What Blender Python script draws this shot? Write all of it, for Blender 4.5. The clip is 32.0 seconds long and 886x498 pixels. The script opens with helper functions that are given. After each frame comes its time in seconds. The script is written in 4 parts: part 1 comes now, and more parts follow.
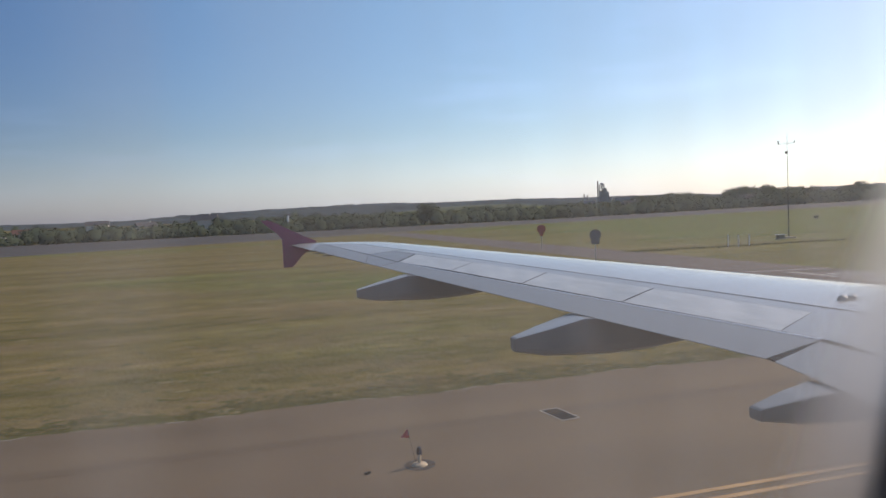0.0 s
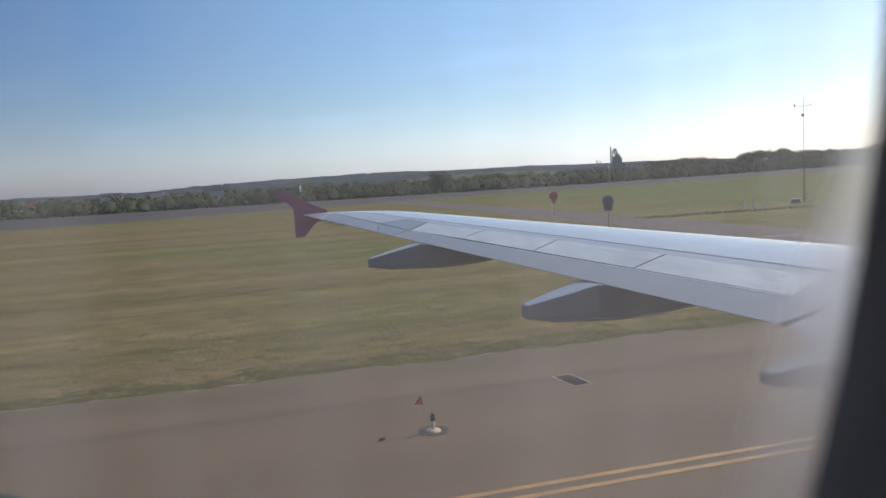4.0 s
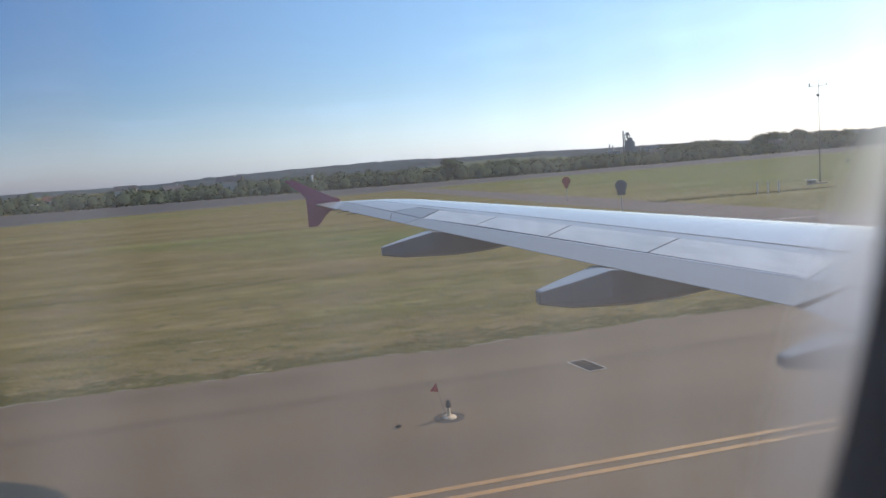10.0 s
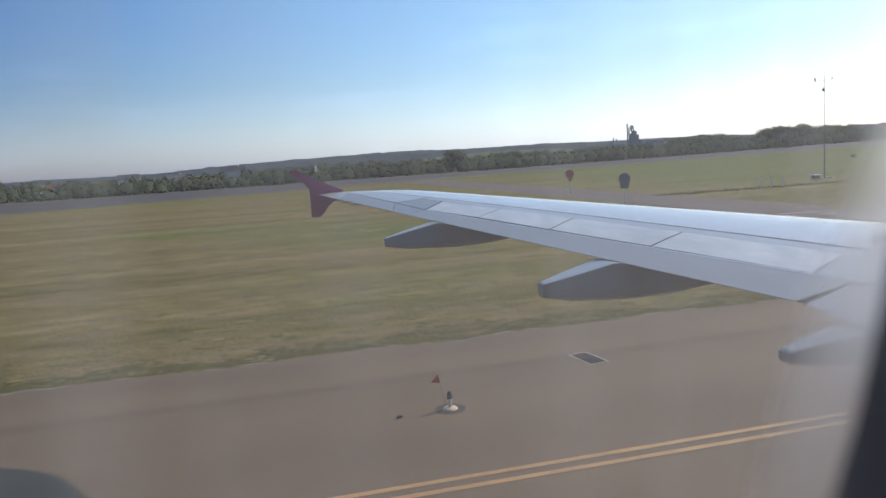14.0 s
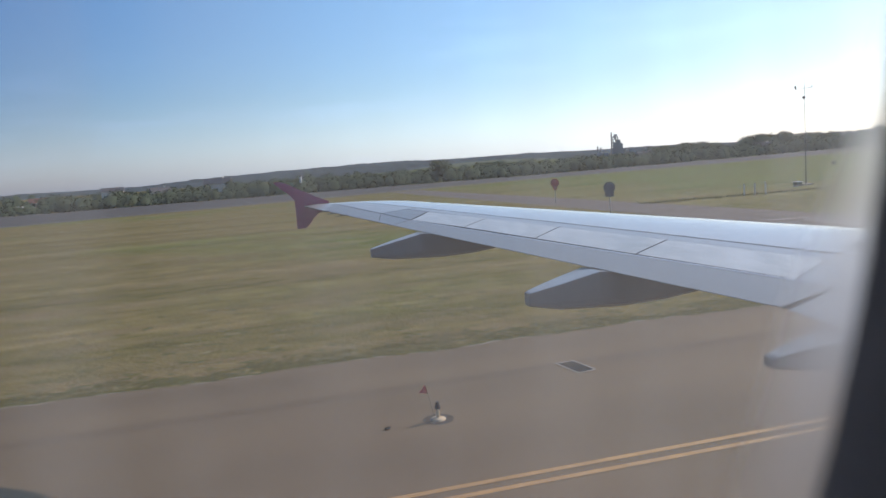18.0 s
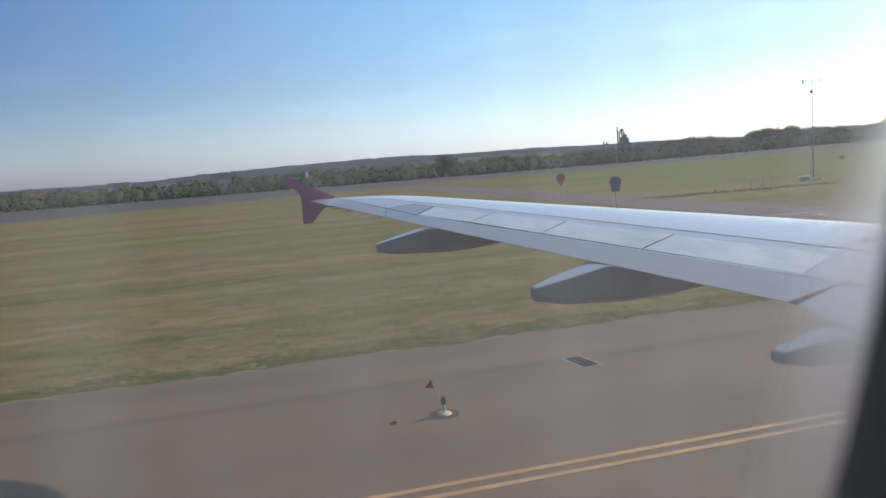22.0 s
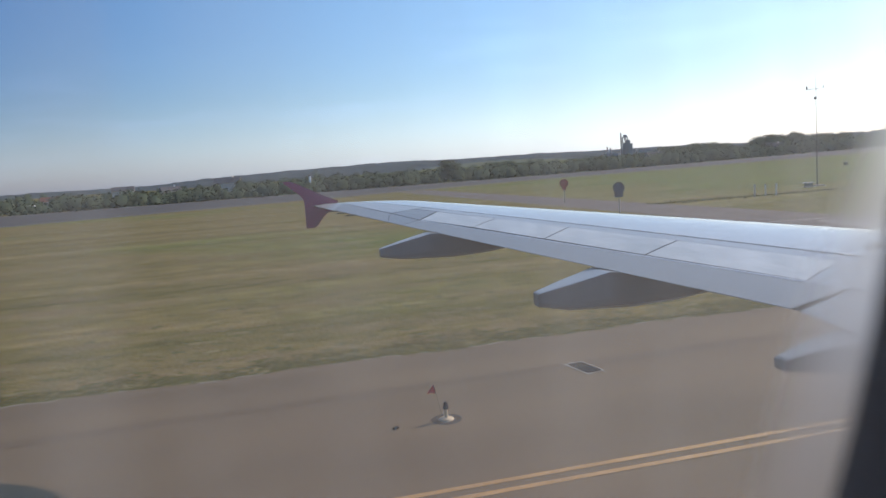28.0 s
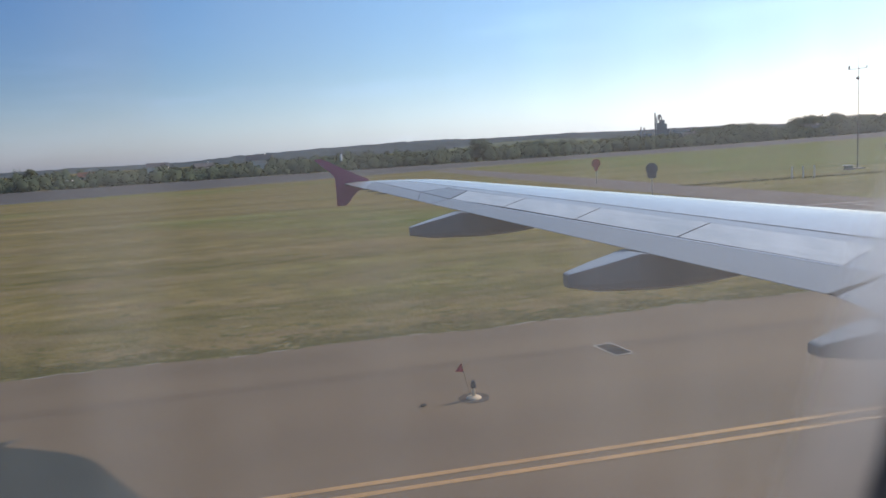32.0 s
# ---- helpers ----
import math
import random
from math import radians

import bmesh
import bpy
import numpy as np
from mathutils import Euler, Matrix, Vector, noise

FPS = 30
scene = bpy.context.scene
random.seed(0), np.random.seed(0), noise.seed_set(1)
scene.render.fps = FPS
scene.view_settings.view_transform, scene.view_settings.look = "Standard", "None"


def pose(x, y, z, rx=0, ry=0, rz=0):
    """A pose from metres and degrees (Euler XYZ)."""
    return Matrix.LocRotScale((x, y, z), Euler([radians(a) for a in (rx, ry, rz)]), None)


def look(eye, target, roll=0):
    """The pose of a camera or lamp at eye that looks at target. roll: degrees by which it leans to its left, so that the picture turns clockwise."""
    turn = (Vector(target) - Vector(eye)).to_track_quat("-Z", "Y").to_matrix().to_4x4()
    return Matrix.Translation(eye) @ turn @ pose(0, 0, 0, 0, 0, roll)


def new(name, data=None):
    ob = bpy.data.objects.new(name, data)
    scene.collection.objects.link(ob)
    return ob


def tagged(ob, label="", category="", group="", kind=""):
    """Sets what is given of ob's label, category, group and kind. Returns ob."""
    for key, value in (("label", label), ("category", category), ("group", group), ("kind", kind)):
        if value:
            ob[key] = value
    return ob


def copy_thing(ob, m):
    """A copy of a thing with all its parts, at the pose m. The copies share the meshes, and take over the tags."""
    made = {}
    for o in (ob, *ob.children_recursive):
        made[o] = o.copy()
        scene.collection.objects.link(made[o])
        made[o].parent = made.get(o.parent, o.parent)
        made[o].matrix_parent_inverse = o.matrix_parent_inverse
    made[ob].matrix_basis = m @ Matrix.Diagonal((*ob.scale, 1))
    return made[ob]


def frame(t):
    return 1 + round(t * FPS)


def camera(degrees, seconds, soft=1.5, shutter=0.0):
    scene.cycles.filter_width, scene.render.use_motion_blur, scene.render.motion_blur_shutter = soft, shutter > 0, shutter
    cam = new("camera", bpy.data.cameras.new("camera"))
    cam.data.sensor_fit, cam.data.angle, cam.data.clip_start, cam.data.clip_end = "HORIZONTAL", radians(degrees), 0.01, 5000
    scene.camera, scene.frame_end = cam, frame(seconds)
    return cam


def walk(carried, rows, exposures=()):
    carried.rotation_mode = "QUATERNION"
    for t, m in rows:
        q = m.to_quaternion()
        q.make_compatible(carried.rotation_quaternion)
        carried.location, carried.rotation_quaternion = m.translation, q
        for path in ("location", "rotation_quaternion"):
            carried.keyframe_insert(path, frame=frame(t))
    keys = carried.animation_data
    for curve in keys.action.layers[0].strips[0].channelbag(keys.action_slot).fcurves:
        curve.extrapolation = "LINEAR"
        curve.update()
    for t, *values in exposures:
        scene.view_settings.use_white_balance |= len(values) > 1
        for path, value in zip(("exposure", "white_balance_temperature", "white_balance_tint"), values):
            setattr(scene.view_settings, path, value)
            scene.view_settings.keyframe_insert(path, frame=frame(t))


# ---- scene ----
EYE = 4.55                      # the eye at a cabin window, above the taxiway
cam = camera(62.0, 32.0, soft=1.5)
cam.data.dof.use_dof, cam.data.dof.focus_distance, cam.data.dof.aperture_fstop = True, 20.0, 4.4
PATH = [  # seconds, shift along the hull, yaw, pitch, roll
    (0.0, -0.0191, -15.50, -3.11, -2.56),
    (0.5, -0.0125, -17.64, -3.60, -4.07),
    (1.0, -0.0101, -16.29, -5.02, -4.38),
    (1.5, -0.0063, -14.53, -4.55, -1.62),
    (2.0, -0.0001, -13.98, -4.18, -2.13),
    (2.5, 0.0009, -14.61, -4.38, -2.80),
    (4.5, 0.002, -14.33, -5.76, -3.30),
    (5.0, 0.0023, -13.97, -5.88, -2.93),
    (5.5, -0.0029, -12.39, -6.68, -2.93),
    (6.0, -0.0081, -11.31, -6.90, -1.87),
    (6.5, -0.0077, -11.52, -6.61, -2.08),
    (7.0, -0.0073, -11.95, -7.19, -3.16),
    (7.5, -0.0057, -11.96, -7.49, -3.46),
    (8.0, -0.004, -12.18, -7.23, -3.46),
    (8.5, -0.003, -12.88, -7.01, -3.88),
    (9.0, -0.002, -13.09, -6.91, -3.68),
    (9.5, -0.0012, -13.27, -6.62, -3.81),
    (10.0, -0.0003, -13.33, -6.45, -4.25),
    (10.5, -0.0023, -13.43, -6.78, -4.08),
    (11.0, -0.0042, -13.07, -7.06, -3.62),
    (11.5, -0.0048, -12.57, -7.25, -3.20),
    (12.0, -0.0053, -12.59, -7.13, -2.95),
    (12.5, -0.0042, -12.87, -7.02, -3.06),
    (13.0, -0.0031, -12.88, -7.00, -3.38),
    (13.5, -0.0031, -13.06, -7.09, -3.71),
    (15.5, -0.0033, -13.39, -6.62, -3.55),
    (16.0, -0.0033, -13.81, -6.31, -3.50),
    (16.5, -0.0028, -13.88, -6.50, -3.79),
    (17.0, -0.0024, -14.09, -6.48, -4.12),
    (17.5, -0.0018, -14.21, -6.45, -4.23),
    (18.0, -0.0012, -14.20, -6.38, -4.23),
    (18.5, -0.0028, -14.00, -6.49, -4.16),
    (19.0, -0.0044, -13.80, -6.39, -3.69),
    (19.5, -0.0039, -13.05, -6.14, -2.89),
    (20.0, -0.0035, -13.28, -6.20, -3.56),
    (20.5, -0.0041, -13.59, -6.27, -3.80),
    (21.0, -0.0048, -13.65, -6.47, -3.83),
    (21.5, -0.0044, -13.70, -6.63, -3.99),
    (22.0, -0.0041, -13.73, -6.74, -4.28),
    (22.5, -0.0028, -13.92, -6.71, -4.57),
    (23.0, -0.0015, -13.73, -6.65, -4.32),
    (23.5, -0.0002, -13.28, -5.64, -4.65),
    (24.0, 0.0012, -13.65, -5.84, -4.27),
    (24.5, 0.0002, -14.00, -6.03, -4.02),
    (26.5, -0.0037, -13.73, -6.16, -3.29),
    (27.0, -0.0047, -13.79, -6.14, -3.86),
    (27.5, -0.0038, -13.79, -6.26, -4.10),
    (28.0, -0.003, -13.52, -6.33, -4.09),
    (28.5, -0.0018, -13.54, -6.56, -4.28),
    (29.0, -0.0005, -13.53, -6.70, -4.51),
    (29.5, -0.0017, -13.57, -6.67, -3.84),
    (30.0, -0.0029, -12.96, -6.80, -4.13),
    (30.5, 0.0002, -13.08, -6.65, -4.23),
    (31.0, 0.0032, -12.84, -6.11, -4.04),
    (31.5, -0.0005, -11.57, -5.77, -3.12),
    (32.0, -0.0042, -11.10, -7.79, -3.61)
]
walk(cam, [(t, pose(x, 0, EYE, 90 + p, 0, y) @ pose(0, 0, 0, 0, 0, r)) for t, x, y, p, r in PATH],
     exposures=[(0.0, -0.22, 7300, 25), (2.0, -0.22, 7200, 25), (4.5, -0.05, 6850, 22), (7.0, 0.03, 6700, 21), (13.0, 0.05, 6700, 21), (24.0, 0.01, 6700, 21), (32.0, 0.03, 6700, 21)])

# ---- light: a low summer sun ahead of the wing, clear hazy sky ----
SUN_AZ, SUN_EL = radians(17), radians(29)      # azimuth from +x towards +y
sun_dir = Vector((math.cos(SUN_EL) * math.cos(SUN_AZ), math.cos(SUN_EL) * math.sin(SUN_AZ), math.sin(SUN_EL)))
world = bpy.data.worlds.new("sky")
scene.world = world
world.use_nodes = True
wn, wl = world.node_tree.nodes, world.node_tree.links
sky = wn.new("ShaderNodeTexSky")
sky.sky_type, sky.sun_disc = "NISHITA", False
sky.sun_elevation, sky.sun_rotation = SUN_EL, math.pi / 2 - SUN_AZ
sky.altitude, sky.air_density, sky.dust_density, sky.ozone_density = 100, 1.0, 1.1, 5.0
# summer haze low over the whole horizon, and faint high cirrus
geo, sepz = wn.new("ShaderNodeTexCoord"), wn.new("ShaderNodeSeparateXYZ")
wl.new(geo.outputs["Generated"], sepz.inputs[0])
fall = wn.new("ShaderNodeMapRange")
fall.interpolation_type = "SMOOTHERSTEP"
fall.inputs["From Min"].default_value, fall.inputs["From Max"].default_value = -0.02, 0.13
fall.inputs["To Min"].default_value, fall.inputs["To Max"].default_value = 1.0, 0.0
wl.new(sepz.outputs["Z"], fall.inputs["Value"])
cirrus, cmap, cmr = wn.new("ShaderNodeTexNoise"), wn.new("ShaderNodeMapping"), wn.new("ShaderNodeMapRange")
cmap.inputs["Scale"].default_value = (1.2, 1.2, 9.0)
cirrus.inputs["Scale"].default_value, cirrus.inputs["Detail"].default_value, cirrus.inputs["Roughness"].default_value = 2.2, 6, 0.6
cmr.inputs["From Min"].default_value, cmr.inputs["From Max"].default_value = 0.5, 0.8
cmr.inputs["To Min"].default_value, cmr.inputs["To Max"].default_value = 0.0, 0.5
wl.new(geo.outputs["Generated"], cmap.inputs["Vector"]), wl.new(cmap.outputs["Vector"], cirrus.inputs["Vector"]), wl.new(cirrus.outputs["Fac"], cmr.inputs["Value"])
veil = wn.new("ShaderNodeMath")
veil.operation = "ADD"
wl.new(fall.outputs[0], veil.inputs[0]), wl.new(cmr.outputs[0], veil.inputs[1])
# both grow brighter towards the sun
toward, glow, lit = wn.new("ShaderNodeVectorMath"), wn.new("ShaderNodeMapRange"), wn.new("ShaderNodeMath")
toward.operation, lit.operation = "DOT_PRODUCT", "MULTIPLY"
toward.inputs[1].default_value = sun_dir
glow.interpolation_type = "SMOOTHSTEP"
glow.inputs["From Min"].default_value, glow.inputs["From Max"].default_value = -0.55, 1.0
glow.inputs["To Min"].default_value, glow.inputs["To Max"].default_value = 0.14, 2.2
wl.new(geo.outputs["Generated"], toward.inputs[0]), wl.new(toward.outputs["Value"], glow.inputs["Value"])
wl.new(veil.outputs[0], lit.inputs[0]), wl.new(glow.outputs[0], lit.inputs[1])
haze, bloom = wn.new("ShaderNodeVectorMath"), wn.new("ShaderNodeVectorMath")
haze.operation = bloom.operation = "MULTIPLY_ADD"
haze.inputs[1].default_value = (0.64, 0.84, 1.58)         # low haze
bloom.inputs[1].default_value = (0.42, 0.86, 0.78)      # bright air round the sun
gl2 = wn.new("ShaderNodeMapRange")
gl2.interpolation_type = "SMOOTHSTEP"
gl2.inputs["From Min"].default_value, gl2.inputs["From Max"].default_value = -0.1, 1.0
gl2.inputs["To Min"].default_value, gl2.inputs["To Max"].default_value = 0.0, 3.0
wl.new(toward.outputs["Value"], gl2.inputs["Value"])
away, dimmed = wn.new("ShaderNodeMapRange"), wn.new("ShaderNodeVectorMath")     # deeper sky away from the sun
away.interpolation_type, dimmed.operation = "SMOOTHSTEP", "SCALE"
away.inputs["From Min"].default_value, away.inputs["From Max"].default_value = -0.1, 0.5
away.inputs["To Min"].default_value, away.inputs["To Max"].default_value = 0.76, 1.0
wl.new(toward.outputs["Value"], away.inputs["Value"])
clean = wn.new("ShaderNodeHueSaturation")
clean.inputs["Hue"].default_value, clean.inputs["Saturation"].default_value = 0.507, 1.24
wl.new(sky.outputs["Color"], clean.inputs["Color"])
wl.new(lit.outputs[0], haze.inputs[0]), wl.new(clean.outputs["Color"], dimmed.inputs[0]), wl.new(away.outputs[0], dimmed.inputs["Scale"]), wl.new(dimmed.outputs["Vector"], haze.inputs[2])
wl.new(gl2.outputs[0], bloom.inputs[0]), wl.new(haze.outputs["Vector"], bloom.inputs[2])
wn["Background"].inputs["Strength"].default_value = 0.136
wl.new(bloom.outputs["Vector"], wn["Background"].inputs["Color"])
sun = new("sun", bpy.data.lights.new("sun", "SUN"))
sun.data.energy, sun.data.angle, sun.data.color = 3.35, radians(0.53), (1.0, 0.88, 0.7)
sun.matrix_world = look((60, 20, 60), Vector((60, 20, 60)) - sun_dir)


# ---- materials ----
def material(name, color, rough=0.8, metal=0.0, spread=0.12, scale=4.0, bump=0.0, fine=40.0, stretch=(1, 1, 1), per_object=0.0, spec=0.5):
    """A surface of one paint or stuff, varied at a coarse and a fine scale."""
    m = bpy.data.materials.new(name)
    m.use_nodes = True
    n, l = m.node_tree.nodes, m.node_tree.links
    b = n["Principled BSDF"]
    b.inputs["Roughness"].default_value, b.inputs["Metallic"].default_value = rough, metal
    b.inputs["Specular IOR Level"].default_value = spec
    tc, mp = n.new("ShaderNodeTexCoord"), n.new("ShaderNodeMapping")
    mp.inputs["Scale"].default_value = stretch
    l.new(tc.outputs["Object"], mp.inputs["Vector"])
    big, small = n.new("ShaderNodeTexNoise"), n.new("ShaderNodeTexNoise")
    big.inputs["Scale"].default_value, big.inputs["Detail"].default_value = scale, 4
    small.inputs["Scale"].default_value, small.inputs["Detail"].default_value = fine, 3
    for t in (big, small):
        l.new(mp.outputs["Vector"], t.inputs["Vector"])
    add = n.new("ShaderNodeMath")
    add.operation = "ADD"
    l.new(big.outputs["Fac"], add.inputs[0]), l.new(small.outputs["Fac"], add.inputs[1])
    rng = n.new("ShaderNodeMapRange")
    rng.inputs["From Min"].default_value, rng.inputs["From Max"].default_value = 0.6, 1.4
    rng.inputs["To Min"].default_value, rng.inputs["To Max"].default_value = 1 - spread, 1 + spread
    l.new(add.outputs[0], rng.inputs["Value"])
    hsv = n.new("ShaderNodeHueSaturation")
    hsv.inputs["Color"].default_value = (*color, 1)
    if per_object:
        oi, mr, mul = n.new("ShaderNodeObjectInfo"), n.new("ShaderNodeMapRange"), n.new("ShaderNodeMath")
        mr.inputs["To Min"].default_value, mr.inputs["To Max"].default_value = 1 - per_object, 1 + per_object
        mul.operation = "MULTIPLY"
        l.new(oi.outputs["Random"], mr.inputs["Value"])
        l.new(mr.outputs[0], mul.inputs[0]), l.new(rng.outputs[0], mul.inputs[1])
        l.new(mul.outputs[0], hsv.inputs["Value"])
    else:
        l.new(rng.outputs[0], hsv.inputs["Value"])
    l.new(hsv.outputs["Color"], b.inputs["Base Color"])
    if bump:
        bp = n.new("ShaderNodeBump")
        bp.inputs["Strength"].default_value, bp.inputs["Distance"].default_value = bump, 0.02
        l.new(small.outputs["Fac"], bp.inputs["Height"]), l.new(bp.outputs["Normal"], b.inputs["Normal"])
    return m


def ramp_node(n, stops):
    r = n.new("ShaderNodeValToRGB")
    while len(r.color_ramp.elements) < len(stops):
        r.color_ramp.elements.new(0.5)
    for e, (p, c) in zip(r.color_ramp.elements, stops):
        e.position, e.color = p, (*c, 1)
    return r


def grass_material(name, stripes):
    """Dry mown grass: straw and green in long drifts along the mower's way, with fine clumps."""
    m = bpy.data.materials.new(name)
    m.use_nodes = True
    n, l = m.node_tree.nodes, m.node_tree.links
    b = n["Principled BSDF"]
    b.inputs["Roughness"].default_value, b.inputs["Specular IOR Level"].default_value = 0.95, 0.1
    tc = n.new("ShaderNodeTexCoord")
    out = []
    for sc, st, det in ((1.0, (0.014, 0.25, 1), 6), (1.0, (0.55, 1.3, 1), 9), (6.0, (1, 1.3, 1), 4), (1.0, (0.02, 0.03, 1), 2)):
        mp, t = n.new("ShaderNodeMapping"), n.new("ShaderNodeTexNoise")
        mp.inputs["Scale"].default_value = st
        t.inputs["Scale"].default_value, t.inputs["Detail"].default_value = sc, det
        l.new(tc.outputs["Object"], mp.inputs["Vector"]), l.new(mp.outputs["Vector"], t.inputs["Vector"])
        out.append(t.outputs["Fac"])
    mix = n.new("ShaderNodeMath")
    mix.operation, mix.inputs[1].default_value = "MULTIPLY", stripes
    l.new(out[0], mix.inputs[0])
    s1 = n.new("ShaderNodeMath")
    s1.operation, s1.inputs[1].default_value = "MULTIPLY_ADD", 0.95
    l.new(out[1], s1.inputs[0]), l.new(mix.outputs[0], s1.inputs[2])
    s2 = n.new("ShaderNodeMath")
    s2.operation, s2.inputs[1].default_value = "MULTIPLY_ADD", 0.32
    l.new(out[2], s2.inputs[0]), l.new(s1.outputs[0], s2.inputs[2])
    mr = n.new("ShaderNodeMapRange")
    mid = 0.5 * (stripes + 1.27)
    mr.inputs["From Min"].default_value, mr.inputs["From Max"].default_value = mid - 0.29, mid + 0.29
    l.new(s2.outputs[0], mr.inputs["Value"])
    r = ramp_node(n, [(0.0, (0.105, 0.092, 0.025)), (0.35, (0.155, 0.129, 0.038)), (0.65, (0.207, 0.16, 0.055)), (1.0, (0.285, 0.21, 0.088))])
    l.new(mr.outputs[0], r.inputs["Fac"])
    sx, lush, tint = n.new("ShaderNodeSeparateXYZ"), n.new("ShaderNodeMapRange"), n.new("ShaderNodeMix")
    tint.data_type, tint.blend_type = "RGBA", "MULTIPLY"
    lush.inputs["From Min"].default_value, lush.inputs["From Max"].default_value = 15, 75      # the grass past the road is lusher
    l.new(tc.outputs["Object"], sx.inputs[0]), l.new(sx.outputs["X"], lush.inputs["Value"])
    drift, green = n.new("ShaderNodeMapRange"), n.new("ShaderNodeMath")
    drift.inputs["From Min"].default_value, drift.inputs["From Max"].default_value = 0.5, 0.66
    green.operation, green.use_clamp = "ADD", True
    l.new(out[3], drift.inputs["Value"]), l.new(drift.outputs[0], green.inputs[0]), l.new(lush.outputs[0], green.inputs[1])
    l.new(green.outputs[0], tint.inputs[0])
    tint.inputs[7].default_value = (0.66, 1.06, 0.62, 1)
    l.new(r.outputs["Color"], tint.inputs[6])
    thatch, tmap, tmr, brown = n.new("ShaderNodeTexNoise"), n.new("ShaderNodeMapping"), n.new("ShaderNodeMapRange"), n.new("ShaderNodeMix")
    tmap.inputs["Scale"].default_value, tmap.inputs["Location"].default_value = (0.16, 0.5, 1), (7, 3, 0)
    thatch.inputs["Scale"].default_value, thatch.inputs["Detail"].default_value, thatch.inputs["Roughness"].default_value = 1.0, 8, 0.68
    tmr.inputs["From Min"].default_value, tmr.inputs["From Max"].default_value, tmr.inputs["To Max"].default_value = 0.45, 0.68, 0.85
    brown.data_type = "RGBA"
    brown.inputs[7].default_value = (0.2, 0.145, 0.075, 1)
    l.new(tc.outputs["Object"], tmap.inputs["Vector"]), l.new(tmap.outputs["Vector"], thatch.inputs["Vector"]), l.new(thatch.outputs["Fac"], tmr.inputs["Value"])
    l.new(tmr.outputs[0], brown.inputs[0]), l.new(tint.outputs[2], brown.inputs[6]), l.new(brown.outputs[2], b.inputs["Base Color"])
    bp = n.new("ShaderNodeBump")
    bp.inputs["Strength"].default_value, bp.inputs["Distance"].default_value = 0.45, 0.08
    l.new(out[2], bp.inputs["Height"]), l.new(bp.outputs["Normal"], b.inputs["Normal"])
    return m


def asphalt_material(name, base, warm):
    """Worn asphalt with long tyre and paving drifts, patches and fine grit."""
    m = bpy.data.materials.new(name)
    m.use_nodes = True
    n, l = m.node_tree.nodes, m.node_tree.links
    b = n["Principled BSDF"]
    b.inputs["Roughness"].default_value, b.inputs["Specular IOR Level"].default_value = 0.85, 0.25
    tc = n.new("ShaderNodeTexCoord")
    out = []
    for sc, st, det in ((1.0, (0.03, 0.5, 1), 4), (0.35, (1, 1, 1), 5), (60.0, (1, 1, 1), 2)):
        mp, t = n.new("ShaderNodeMapping"), n.new("ShaderNodeTexNoise")
        mp.inputs["Scale"].default_value = st
        t.inputs["Scale"].default_value, t.inputs["Detail"].default_value = sc, det
        l.new(tc.outputs["Object"], mp.inputs["Vector"]), l.new(mp.outputs["Vector"], t.inputs["Vector"])
        out.append(t.outputs["Fac"])
    a1, a2 = n.new("ShaderNodeMath"), n.new("ShaderNodeMath")
    a1.operation = a2.operation = "ADD"
    l.new(out[0], a1.inputs[0]), l.new(out[1], a1.inputs[1]), l.new(a1.outputs[0], a2.inputs[0]), l.new(out[2], a2.inputs[1])
    mr = n.new("ShaderNodeMapRange")
    mr.inputs["From Min"].default_value, mr.inputs["From Max"].default_value = 1.05, 1.95
    l.new(a2.outputs[0], mr.inputs["Value"])
    lo, hi = [0.78 * base * w for w in warm], [1.2 * base * w for w in warm]
    r = ramp_node(n, [(0.0, lo), (0.5, [base * w for w in warm]), (1.0, hi)])
    l.new(mr.outputs[0], r.inputs["Fac"]), l.new(r.outputs["Color"], b.inputs["Base Color"])
    bp = n.new("ShaderNodeBump")
    bp.inputs["Strength"].default_value, bp.inputs["Distance"].default_value = 0.3, 0.01
    l.new(out[2], bp.inputs["Height"]), l.new(bp.outputs["Normal"], b.inputs["Normal"])
    return m


M_GRASS = grass_material("mown_grass", 1.0)


def tuft_material(name, stops):
    """Grass tufts, each of its own shade between green and straw."""
    m = bpy.data.materials.new(name)
    m.use_nodes = True
    n, l = m.node_tree.nodes, m.node_tree.links
    b = n["Principled BSDF"]
    b.inputs["Roughness"].default_value, b.inputs["Specular IOR Level"].default_value = 0.95, 0.1
    g, tc, t, mix = n.new("ShaderNodeNewGeometry"), n.new("ShaderNodeTexCoord"), n.new("ShaderNodeTexNoise"), n.new("ShaderNodeMath")
    t.inputs["Scale"].default_value, t.inputs["Detail"].default_value = 0.9, 3
    mix.operation, mix.inputs[1].default_value = "MULTIPLY_ADD", 0.55
    off = n.new("ShaderNodeMapRange")
    off.inputs["From Min"].default_value, off.inputs["From Max"].default_value, off.inputs["To Max"].default_value = 0.3, 0.7, 0.5
    l.new(tc.outputs["Object"], t.inputs["Vector"]), l.new(t.outputs["Fac"], off.inputs["Value"])
    l.new(g.outputs["Random Per Island"], mix.inputs[0]), l.new(off.outputs[0], mix.inputs[2])
    r = ramp_node(n, stops)
    l.new(mix.outputs[0], r.inputs["Fac"]), l.new(r.outputs["Color"], b.inputs["Base Color"])
    return m


